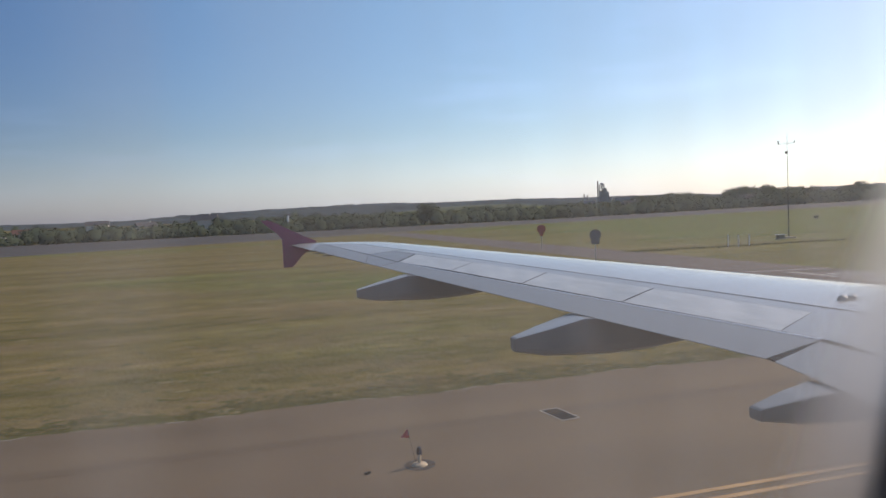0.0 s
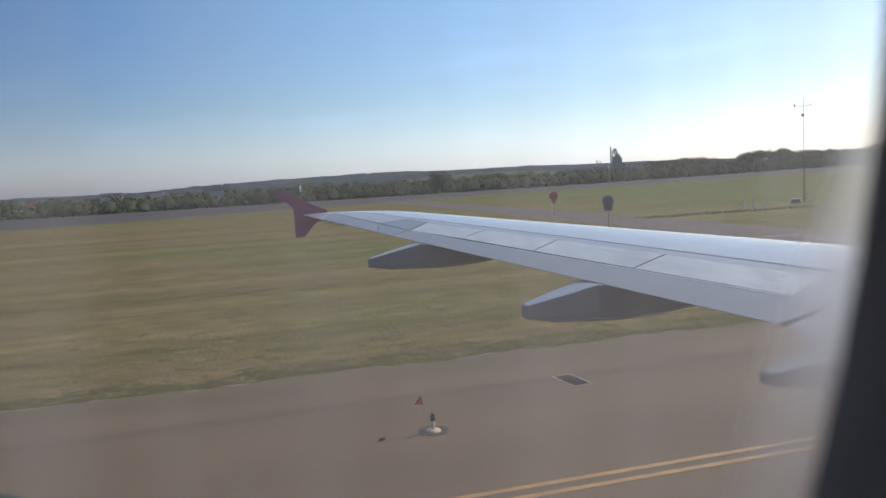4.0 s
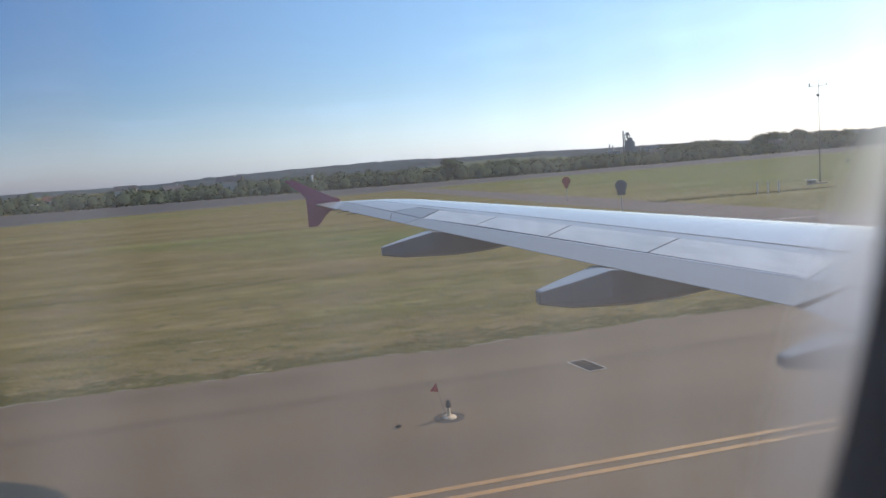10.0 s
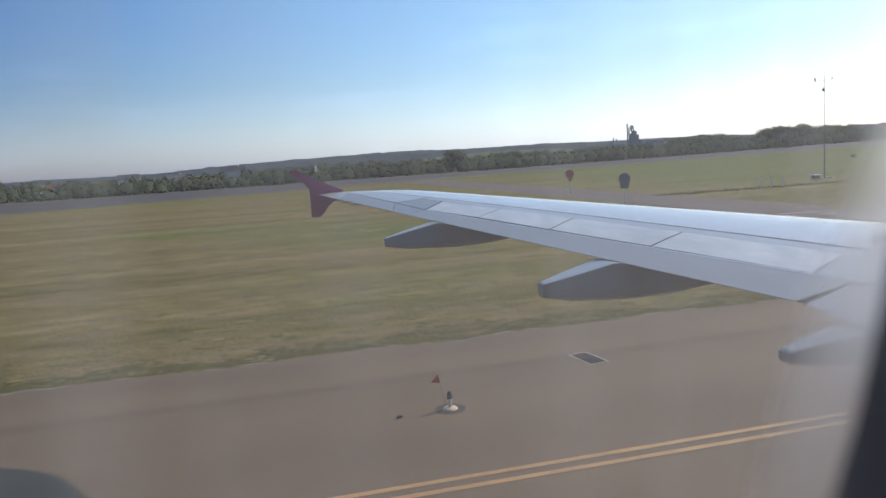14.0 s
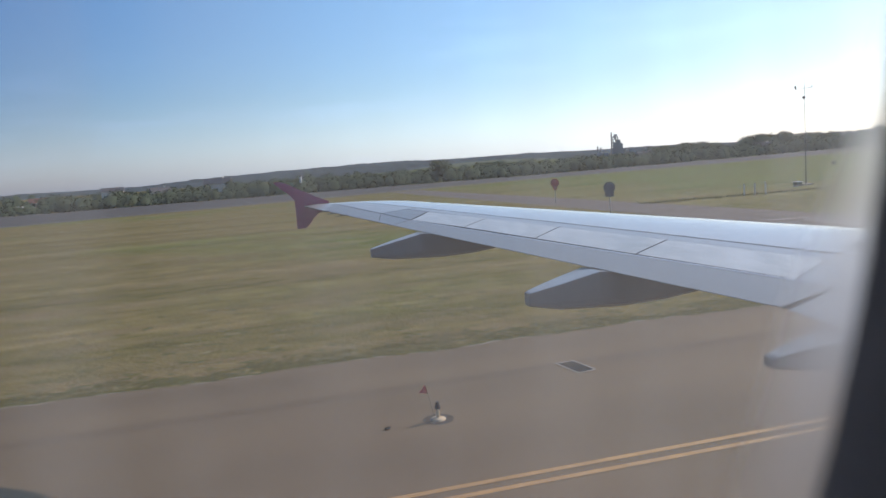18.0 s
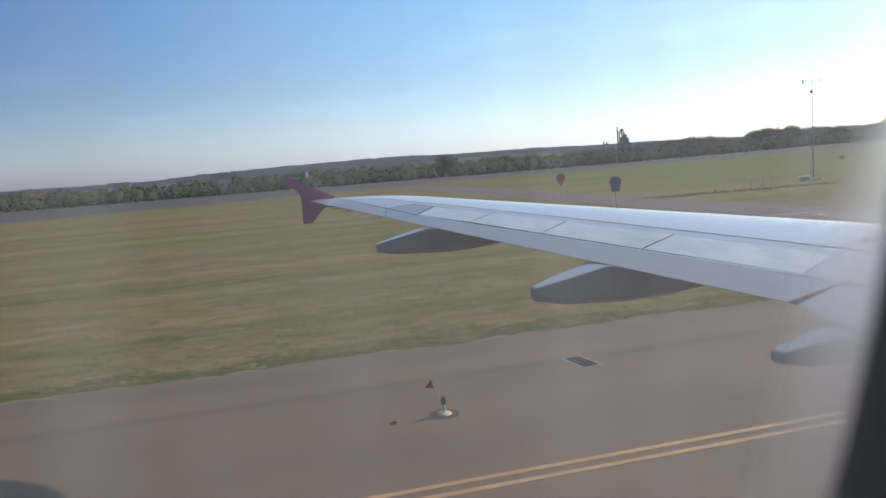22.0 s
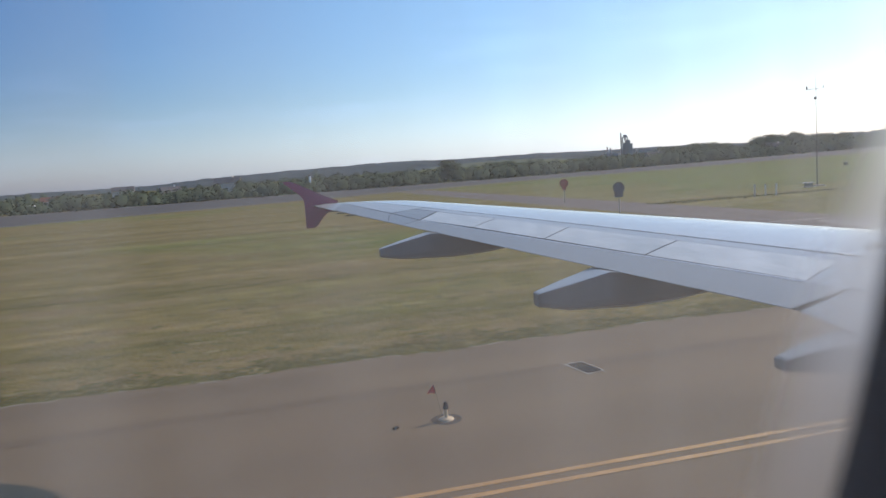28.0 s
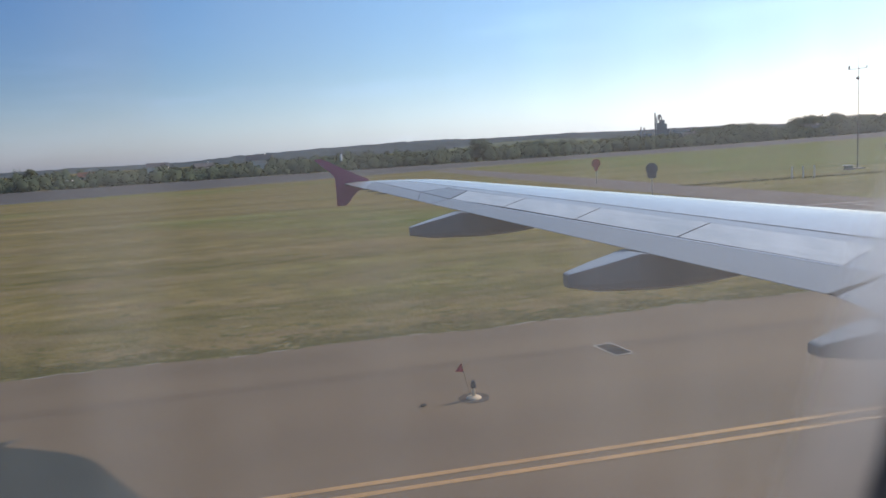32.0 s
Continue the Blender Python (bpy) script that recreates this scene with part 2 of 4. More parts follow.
M_TUFT = tuft_material("grass_blades", [(0.0, (0.12, 0.112, 0.034)), (0.4, (0.15, 0.13, 0.045)), (0.7, (0.178, 0.142, 0.06)), (1.0, (0.22, 0.172, 0.085))])
M_VERGE = tuft_material("verge_blades", [(0.0, (0.08, 0.08, 0.025)), (0.5, (0.1, 0.094, 0.031)), (1.0, (0.135, 0.118, 0.043))])
M_WEED = tuft_material("weed_blades", [(0.0, (0.095, 0.095, 0.028)), (0.6, (0.125, 0.115, 0.038)), (1.0, (0.17, 0.14, 0.058))])
M_STRAW = tuft_material("straw", [(0.0, (0.17, 0.14, 0.06)), (0.6, (0.21, 0.172, 0.078)), (1.0, (0.27, 0.225, 0.112))])
M_JOINT = asphalt_material("old_joint_asphalt", 0.109, (1.38, 1.0, 0.62))
M_ASPHALT = asphalt_material("asphalt", 0.123, (1.38, 1.0, 0.61))
M_RUNWAY = asphalt_material("runway_asphalt", 0.078, (1.14, 1.0, 0.86))
M_ROAD = asphalt_material("road_asphalt", 0.115, (1.24, 0.98, 0.8))
M_YELLOW_LINE = material("yellow_paint", (0.46, 0.27, 0.1), 0.7, 0, 0.3, 2.0, 0, 30)
M_WHITE_LINE = material("white_road_paint", (0.5, 0.48, 0.46), 0.7, 0, 0.3, 2.0, 0, 30)
M_OLD_LINE = material("worn_road_paint", (0.23, 0.215, 0.205), 0.8, 0, 0.4, 0.5, 0, 5)
M_PATCH = material("dark_bitumen", (0.062, 0.047, 0.036), 0.95, 0, 0.3, 4, 0, 20)
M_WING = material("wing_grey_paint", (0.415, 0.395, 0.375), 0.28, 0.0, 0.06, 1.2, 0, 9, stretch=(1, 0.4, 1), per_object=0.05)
M_SKIN = material("upper_skin_paint", (0.53, 0.49, 0.45), 0.15, 0.0, 0.05, 1.0, 0, 9, stretch=(1, 0.4, 1), per_object=0.03)
M_SPOILER = material("spoiler_grey_paint", (0.57, 0.545, 0.5), 0.3, 0.0, 0.25, 0.9, 0, 3.5, stretch=(2, 0.7, 1), per_object=0.04)
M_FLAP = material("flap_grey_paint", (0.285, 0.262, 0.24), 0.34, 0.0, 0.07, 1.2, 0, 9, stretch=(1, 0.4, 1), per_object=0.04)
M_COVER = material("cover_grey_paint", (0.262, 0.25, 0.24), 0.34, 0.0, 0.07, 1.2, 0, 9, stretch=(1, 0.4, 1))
# near-white for the highlight painted along the flap nose
M_FLAP_HIGHLIGHT = material("flap_highlight_paint", (0.72, 0.74, 0.78), 0.3, 0.0, 0.05, 1.2, 0, 9)
M_HINGE = material("hinge_strip_paint", (0.41, 0.4, 0.4), 0.3, 0.0, 0.1, 1.2, 0, 9, stretch=(1, 0.4, 1))
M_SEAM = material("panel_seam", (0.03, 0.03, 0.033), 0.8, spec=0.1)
M_METAL = material("bare_aluminium", (0.79, 0.76, 0.72), 0.27, 0.85, 0.06, 1.5, 0, 14)
M_PURPLE = material("purple_paint", (0.25, 0.04, 0.115), 0.4, 0, 0.1, 3, 0, 20)
# fairing sides: their shade is put into this darker grey
M_FAIRING_SHADE = material("fairing_shade_grey", (0.21, 0.2, 0.193), 0.4, 0, 0.08, 2, 0, 12)
M_RUBBER = material("black_rubber", (0.03, 0.03, 0.032), 0.6)
M_HULL = material("white_hull_paint", (0.75, 0.75, 0.76), 0.35, 0, 0.05, 1, 0, 9)
M_SURROUND = material("window_surround_plastic", (0.5, 0.5, 0.53), 0.7, 0, 0.1, 5, 0, 60)
M_LINING = material("cabin_lining", (0.6, 0.6, 0.6), 0.7, 0, 0.1, 5, 0, 60)
M_REVEAL = material("window_reveal_plastic", (0.5, 0.5, 0.52), 0.55, 0, 0.08, 8, 0, 80)
M_YELLOW = material("yellow_sign_paint", (0.62, 0.4, 0.03), 0.5, 0, 0.15, 3, 0, 20)
M_SIGN_BACK = material("weathered_sign_back", (0.3, 0.2, 0.05), 0.7, 0, 0.25, 3, 0, 20)
M_RED = material("faded_red_paint", (0.4, 0.07, 0.05), 0.55, 0, 0.2, 4, 0, 20)
M_DARK = material("dark_grey_metal", (0.06, 0.065, 0.075), 0.55, 0.2, 0.15, 4, 0, 20)
M_GALV = material("galvanised_steel", (0.34, 0.34, 0.34), 0.5, 0.5, 0.15, 6, 0, 40)
M_SAND = material("sandy_concrete", (0.58, 0.47, 0.33), 0.9, 0, 0.25, 6, 0.2, 40)
M_GRATE = material("rusty_iron_grate", (0.032, 0.028, 0.026), 0.9, 0, 0.2, 5, 0, 40, spec=0.1)
M_SIGN_BLUE = material("slate_blue_sign_back", (0.1, 0.115, 0.145), 0.7, 0, 0.15, 4, 0, 20, spec=0.2)
M_CONCRETE = material("concrete", (0.34, 0.31, 0.27), 0.9, 0, 0.2, 3, 0.2, 40)
M_WHITE = material("white_paint", (0.75, 0.75, 0.72), 0.55, 0, 0.12, 3, 0, 25)
M_GREYWHITE = material("weathered_white_paint", (0.45, 0.45, 0.42), 0.6, 0, 0.2, 4, 0, 25)
M_GREYGREEN = material("grey_green_paint", (0.16, 0.18, 0.13), 0.7, 0, 0.2, 4, 0, 25)
M_BLUE = material("dark_blue_lens", (0.022, 0.023, 0.04), 0.6, spec=0.2)
M_FLAG = material("red_cloth", (0.5, 0.05, 0.06), 0.85, 0, 0.2, 9, 0, 60)
M_BARK = material("bark", (0.09, 0.07, 0.05), 0.9, 0, 0.3, 4, 0.3, 20)
M_LEAF = material("leaves", (0.084, 0.106, 0.066), 0.9, 0, 0.3, 0.35, 0, 3.0, per_object=0.2, spec=0.03)
M_WOODS = material("wood_edge_leaves", (0.086, 0.11, 0.072), 0.95, 0, 0.35, 0.05, 0, 0.6, spec=0.02)
# distance haze is put into the hill colour as a blue cast
M_HILL_HAZED = material("hazed_hill_forest", (0.085, 0.103, 0.108), 0.9, 0, 0.35, 0.01, 0, 0.08, spec=0.05)
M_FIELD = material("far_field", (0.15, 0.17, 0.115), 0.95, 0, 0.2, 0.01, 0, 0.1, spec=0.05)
M_PLASTER = material("pale_plaster", (0.62, 0.58, 0.52), 0.85, 0, 0.1, 1, 0, 10)
M_TILE = material("red_roof_tiles", (0.2, 0.1, 0.075), 0.85, 0, 0.25, 1, 0, 8)
M_SLATE = material("grey_slate_roof", (0.13, 0.12, 0.12), 0.8, 0, 0.2, 1, 0, 8)
M_PLANT = material("weathered_plant_cladding", (0.36, 0.36, 0.37), 0.8, 0, 0.2, 0.08, 0, 0.9)
M_GLASSY = material("dark_window_glass", (0.03, 0.035, 0.045), 0.15)


# ---- mesh helpers ----
def part(name, bm, mat, parent=None, label=""):
    """Links a bmesh as one mesh object, under a thing or a part."""
    me = bpy.data.meshes.new(name)
    bmesh.ops.recalc_face_normals(bm, faces=bm.faces)
    bm.to_mesh(me)
    bm.free()
    return mesh_part(name, me, mat, parent, label)


def mesh_part(name, me, mat, parent=None, label="", smooth=False):
    me.materials.append(mat)
    if smooth:
        me.polygons.foreach_set("use_smooth", [True] * len(me.polygons))
    ob = new(name, me)
    ob.parent = parent
    return tagged(ob, label)


def raw(name, verts, faces):
    me = bpy.data.meshes.new(name)
    me.from_pydata([tuple(v) for v in verts], [], [tuple(f) for f in faces])
    me.update()
    return me


def thing(name, label, category, at=(0, 0, 0), turn=0, group="", kind=""):
    e = new(name)
    e.matrix_world = pose(*at, 0, 0, turn)
    return tagged(e, label, category, group, kind)


def box(bm, x0, x1, y0, y1, z0, z1, bevel=0.0):
    made = bmesh.ops.create_cube(bm, size=1, matrix=Matrix.LocRotScale(((x0 + x1) / 2, (y0 + y1) / 2, (z0 + z1) / 2), None, (x1 - x0, y1 - y0, z1 - z0)))
    if bevel:
        edges = list({e for v in made["verts"] for e in v.link_edges})
        bmesh.ops.bevel(bm, geom=edges, offset=bevel, segments=2, affect="EDGES")
    return bm


def rod(bm, a, b, r0, r1=None, sides=10):
    a, b = Vector(a), Vector(b)
    m = Matrix.Translation((a + b) / 2) @ (b - a).to_track_quat("Z", "Y").to_matrix().to_4x4()
    bmesh.ops.create_cone(bm, cap_ends=True, segments=sides, radius1=r0, radius2=r0 if r1 is None else r1, depth=(b - a).length, matrix=m)
    return bm


def boxed(*a, **k):
    return box(bmesh.new(), *a, **k)


def rodded(*a, **k):
    return rod(bmesh.new(), *a, **k)


def prism(outline, y0, y1):
    """A plate with an outline in x and z, from y0 to y1."""
    bm = bmesh.new()
    lo = [bm.verts.new((x, y0, z)) for x, z in outline]
    hi = [bm.verts.new((x, y1, z)) for x, z in outline]
    bm.faces.new(lo), bm.faces.new(hi[::-1])
    for i in range(len(lo)):
        j = (i + 1) % len(lo)
        bm.faces.new((lo[i], hi[i], hi[j], lo[j]))
    return bm


# ---- ground ----
def smooth(t):
    t = min(1.0, max(0.0, t))
    return t * t * (3 - 2 * t)


def lie(x, y):
    """The lie of the land: flat by the taxiway, with a gentle swell towards the far end of the runway."""
    return 1.6 * smooth((x - 60) / 260) * smooth((y - 70) / 120)


def sheet(name, xs, ys, lift, mat, label, category, kind="structure"):
    verts = [(x, y, lie(x, y) + lift) for y in ys for x in xs]
    w = len(xs)
    faces = [(j * w + i, j * w + i + 1, (j + 1) * w + i + 1, (j + 1) * w + i) for j in range(len(ys) - 1) for i in range(w - 1)]
    return tagged(mesh_part(name, raw(name, verts, faces), mat, smooth=True), label, category, kind=kind)


def steps(a, b, n):
    return [a + (b - a) * i / n for i in range(n + 1)]


EDGE = 17.6         # outer edge of the taxiway
ground_x = steps(-4000, -400, 8) + steps(-350, 700, 70)[1:] + steps(900, 4000, 6)
ground_y = steps(-3500, -60, 6) + steps(-50, 400, 60) + steps(500, 4500, 8)
ground = sheet("ground", ground_x, ground_y, 0.0, M_GRASS, "wide flat airfield of dry mown grass", "ground")

random.seed(3)
xs = steps(-330, -20, 310) + steps(-20, 40, 360)[1:] + steps(40, 330, 290)[1:]
edge = [EDGE + 0.2 * noise.noise((x * 0.35, 0, 0)) + 0.12 * noise.noise((x * 1.7, 5, 0)) + 0.05 * noise.noise((x * 6.0, 8, 0)) + 3.5 * smooth((-x - 170) / 60) for x in xs]
verts = [(x, -24.0, 0.012) for x in xs] + [(x, e, 0.012) for x, e in zip(xs, edge)] + [(x, e + 0.03, -0.03) for x, e in zip(xs, edge)]
n = len(xs)
faces = [(r * n + i, r * n + i + 1, (r + 1) * n + i + 1, (r + 1) * n + i) for r in (0, 1) for i in range(n - 1)]
tagged(mesh_part("taxiway", raw("taxiway", verts, faces), M_ASPHALT), "wide worn grey-brown asphalt taxiway", "taxiway", kind="structure")


# pale crumbled rim of the paving, showing in places along the grass
ve, fa = [], []
for i in range(n - 1):
    w0, w1 = (0.055 * max(0.0, noise.noise((x * 0.45, 9, 3)) + 0.6 * noise.noise((x * 2.1, 1, 3))) for x in xs[i:i + 2])
    if -25 < xs[i] < 45 and max(w0, w1) > 0.008:
        k = len(ve)
        ve += [(xs[i], edge[i] - w0, 0.016), (xs[i + 1], edge[i + 1] - w1, 0.016), (xs[i + 1], edge[i + 1] + 0.02, 0.016), (xs[i], edge[i] + 0.02, 0.016)]
        fa.append((k, k + 1, k + 2, k + 3))
tagged(mesh_part("taxiway_edge", raw("taxiway_edge", ve, fa), M_CONCRETE), "pale crumbled rim along the taxiway paving", "paving edge", kind="structure")


def strip(name, pts, width, z, mat, label, category="marking"):
    """A painted or sealed strip along a line on the ground."""
    verts, faces = [], []
    for i, (x, y) in enumerate(pts):
        a, b = pts[max(0, i - 1)], pts[min(len(pts) - 1, i + 1)]
        d = Vector((b[0] - a[0], b[1] - a[1])).normalized()
        for s in (-1, 1):
            verts.append((x - d.y * s * width / 2, y + d.x * s * width / 2, z + lie(x, y)))
        if i:
            faces.append((2 * i - 2, 2 * i, 2 * i + 1, 2 * i - 1))
    return tagged(mesh_part(name, raw(name, verts, faces), mat), label, category, kind="structure")


def edge_line(y):
    """The doubled taxiway edge line: straight, then swinging out round the junction far behind."""
    return [(x, y + 4.2 * smooth((-x - 165) / 45) + (max(0, -x - 195) ** 2) / 40) for x in steps(-232, 330, 281)]


strip("taxiway_line", edge_line(9.74), 0.12, 0.018, M_YELLOW_LINE, "worn yellow taxiway edge line, outer of two")
strip("taxiway_line", edge_line(9.43), 0.12, 0.018, M_YELLOW_LINE, "worn yellow taxiway edge line, inner of two")
random.seed(5)
strip("taxiway_joint", [(x, 14.8 + 0.05 * noise.noise((x * 0.8, 3, 1))) for x in steps(-200, 200, 400)], 0.42, 0.0165, M_JOINT, "dark sealed paving joint along the taxiway", "joint")
strip("taxiway_joint", [(x, 7.4 + 0.05 * noise.noise((x * 0.8, 9, 1))) for x in steps(-200, 200, 400)], 0.42, 0.0165, M_JOINT, "dark sealed paving joint along the taxiway", "joint")

# the junction far behind: a wide apron round a grass island with a rounded nose
nose = [(-206 - 6.5 * math.sin(math.pi * i / 12) + 9 * (i / 12) ** 2, 25.0 + 25 * i / 12) for i in range(13)]
apron = [(-330, 16.5), (-330, 118), (-120, 149), (-120, 128), (-165, 92)] + nose[::-1] + [(-200, 22.6), (-188, 20.8), (-188, 16.5)]
tagged(mesh_part("apron", raw("apron", [(x, y, 0.008) for x, y in apron], [tuple(range(len(apron)))]), M_ASPHALT), "wide asphalt junction round a grass island", "apron", kind="structure")

# runway on the far side of the grass
rw_x = steps(-900, 1500, 120)


def rw_near(x):
    return 150 + 21 * max(-2.0, min(0.62, (x - 20) / 60))      # the near shoulder runs slightly askew


rw = [(x, rw_near(x) + (204 - rw_near(x)) * k / 4) for k in range(5) for x in rw_x]
w = len(rw_x)
tagged(mesh_part("runway", raw("runway", [(x, y, lie(x, y) + 0.03) for x, y in rw], [(j * w + i, j * w + i + 1, (j + 1) * w + i + 1, (j + 1) * w + i) for j in range(4) for i in range(w - 1)]), M_RUNWAY, smooth=True),
       "long dark grey asphalt runway across the field", "runway", kind="structure")
strip("runway_line", [(x, rw_near(x) + 1.5) for x in rw_x], 0.8, 0.06, M_OLD_LINE, "faded white runway edge line")
strip("runway_line", [(x, 202.0) for x in rw_x], 0.9, 0.06, M_WHITE_LINE, "faded white runway edge line")

# service road from the taxiway to the runway
road_x = (27.7, 33.8)
ys = steps(17.2, 150, 120)
ve = []
for y in ys:
    flare = 4.0 * (1 - smooth((y - 17.2) / 9)) ** 2
    wob = 0.12 * noise.noise((y * 0.5, 1, 2))
    ve += [(road_x[0] - flare + wob, y, lie(30, y) + 0.014), (road_x[1] + 0.6 * flare + 0.12 * noise.noise((y * 0.5, 7, 2)), y, lie(30, y) + 0.014)]
fa = [(2 * i, 2 * i + 1, 2 * i + 3, 2 * i + 2) for i in range(len(ys) - 1)]
tagged(mesh_part("service_road", raw("service_road", ve, fa), M_ROAD), "narrow worn asphalt service road crossing the grass", "road", kind="structure")
for k in (30.45, 30.8):
    strip("stop_line", [(k, 31.0), (k, 35.6)], 0.14, 0.02, M_WHITE_LINE, "faded white painted stop line")
strip("stop_line", [(28.6, 37.2), (33.7, 36.0)], 0.14, 0.02, M_WHITE_LINE, "faded white painted stop line")
word = bpy.data.curves.new("road_word", "FONT")
word.body, word.size, word.align_x = "STOP", 1.9, "LEFT"
word_ob = tagged(new("road_word", word), "faded white painted word on the service road", "marking", kind="structure")
word.materials.append(M_WHITE_LINE)
word_ob.matrix_world = Matrix.Translation((31.15, 32.0, 0.022)) @ Matrix.Diagonal((0.52, 1.25, 1, 1))

# shallow ditch line with taller grass beyond the road
random.seed(8)


def tufts(name, count, spot, size, mat, label, seed, rise=0.6, swirl=3.0):
    """Many grass tufts as one object: three crossed blades each."""
    rng = np.random.default_rng(seed)
    p = spot(rng, count)
    h = size[0] + (size[1] - size[0]) * rng.random(count) ** 2
    verts, faces = [], []
    ang = rng.integers(0, 2, (count, 3)) * math.pi + rng.normal(size=(count, 3)) * swirl
    for i in range(count):
        x, y = p[i]
        z = lie(x, y) + 0.005
        for a in ang[i]:
            c, s = math.cos(a), math.sin(a)
            k = len(verts)
            w = h[i] * 0.5
            verts += [(x - s * w, y + c * w, z), (x + s * w, y - c * w, z), (x + c * h[i] * 1.3 + s * w * .4, y + s * h[i] * 1.3 - c * w * .4, z + h[i] * rise), (x + c * h[i] - s * w * .5, y + s * h[i] + c * w * .5, z + h[i] * rise * .85)]
            p0, p1, p3 = verts[k], verts[k + 1], verts[k + 3]
            up = (p1[0] - p0[0]) * (p3[1] - p0[1]) - (p1[1] - p0[1]) * (p3[0] - p0[0]) > 0
            faces.append((k, k + 1, k + 2, k + 3) if up else (k + 3, k + 2, k + 1, k))
    me = raw(name, verts, faces)
    me.normals_split_custom_set_from_vertices([(0, 0, 1)] * len(verts))
    return tagged(mesh_part(name, me, mat), label, "grass", kind="stuff")


def near_field(rng, n):
    y = EDGE - 0.05 + 34 * rng.random(n) ** 1.9
    x = -14 - 0.3 * (y - 17) + (38 + 0.9 * (y - 17)) * rng.random(n)
    keep = (x < 26.8 - 3.0 * np.maximum(0, 1 - (y - 17.2) / 7)) | (x > 34.2)
    x = np.where(keep, x, x - 14)
    return np.stack([x, y], 1)


def verge(rng, n):
    x = -16 + 44 * rng.random(n)
    lush = np.array([0.5 + 0.9 * noise.noise((v * 0.33, 2, 6)) + 0.5 * noise.noise((v * 1.4, 4, 6)) for v in x])
    wob = np.array([0.2 * noise.noise((v * 0.35, 0, 0)) + 0.12 * noise.noise((v * 1.7, 5, 0)) for v in x])
    return np.stack([x, EDGE + wob - 0.06 + (0.7 + 1.3 * np.maximum(0, lush)) * rng.random(n) ** 2.2], 1)


def ditch(rng, n):
    t = rng.random(n)
    return np.stack([33 + 45 * t, 58.5 - 5.0 * t + 1.6 * rng.normal(size=n) * (0.3 + 0.7 * (rng.random(n) > .7))], 1)


tufts("grass_tufts", 4000, near_field, (0.05, 0.2), M_TUFT, "short dry grass tufts across the mown field", 1, 0.03, 0.6)
tufts("straw_wisps", 1000, near_field, (0.06, 0.26), M_STRAW, "pale flattened straw lying in the mown grass", 4, 0.04, 0.3)
tufts("weed_clumps", 1600, near_field, (0.06, 0.24), M_WEED, "low green weed clumps in the mown grass", 5, 0.03, 1.5)
tufts("verge_grass", 24000, verge, (0.02, 0.07), M_VERGE, "ragged grass growing over the taxiway edge", 2, 0.09, 1.0)
tufts("ditch_grass", 2500, ditch, (0.05, 0.13), M_VERGE, "taller dark grass along a shallow ditch", 3)


# ---- aircraft: hull and window round the eye ----
hull = thing("aircraft", "white airliner with grey swept wing and purple wing tip", "aircraft")
HY, HZ, HR = -1.78, 4.35, 1.99
WX0, WX1, WZ0, WZ1 = -0.17, 0.21, 4.34, 4.81     # cut-out for the window


PITCH = 0.62
BAYS = list(range(-8, 19))


def barrel(radius, x0, x1, name, mat, label):
    lo, hi = math.asin((WZ0 - HZ) / radius), math.asin((WZ1 - HZ) / radius)
    bands = ((lo, hi), (math.pi - hi, math.pi - lo))
    angs = sorted([radians(a) for a in range(-180, 180, 10) if not any(p - 0.02 < radians(a) < q + 0.02 for p, q in bands)] + [lo, hi, math.pi - hi, math.pi - lo - 0.0001])
    xs_ = [x0] + [e + PITCH * k for k in BAYS for e in (WX0, WX1)] + [x1]
    bm = bmesh.new()
    grid = [[bm.verts.new((x, HY + radius * math.cos(a), HZ + radius * math.sin(a))) for a in angs] for x in xs_]
    na = len(angs)
    for i in range(len(xs_) - 1):
        for j in range(na):
            am = angs[j] + 0.001
            if i % 2 == 1 and any(p <= am < q - 0.01 for p, q in bands):
                continue
            bm.faces.new((grid[i][j], grid[i][(j + 1) % na], grid[i + 1][(j + 1) % na], grid[i + 1][j]))
    bm.faces.new(grid[0]), bm.faces.new(grid[-1])
    return part(name, bm, mat, hull, label)


def cabin_window(x, side):
    """One of the other windows in the row: a plate with an oval opening through skin and lining."""
    mx, mz, n = x + (WX0 + WX1) / 2, (WZ0 + WZ1) / 2, 32
    bm, loops = bmesh.new(), []
    for r, w, h, e in ((HR, 0.19, 0.235, 0.12), (HR - 0.004, 0.115, 0.165, 0.75), (HR - 0.088, 0.14, 0.19, 0.75), (HR - 0.09, 0.19, 0.235, 0.12)):
        loop = []
        for i in range(n):
            c, d = math.cos(2 * math.pi * i / n), math.sin(2 * math.pi * i / n)
            z = mz + h * math.copysign(abs(d) ** e, d)
            loop.append(bm.verts.new((mx + w * math.copysign(abs(c) ** e, c), HY + side * math.sqrt(r * r - (z - HZ) ** 2), z)))
        loops.append(loop)
    for p, q in zip(loops, loops[1:]):
        for i in range(n):
            j = (i + 1) % n
            bm.faces.new((p[i], p[j], q[j], q[i]))
    return part("cabin_window", bm, M_REVEAL, hull, "pale oval cabin window frame")


barrel(HR, -6, 13, "outer_skin", M_HULL, "white painted outer skin")
barrel(HR - 0.09, -5.9, 12.9, "cabin_lining", M_LINING, "pale grey cabin lining")
for bay in BAYS:
    for side in (-1, 1):
        if side < 0 or bay:
            cabin_window(PITCH * bay, side)


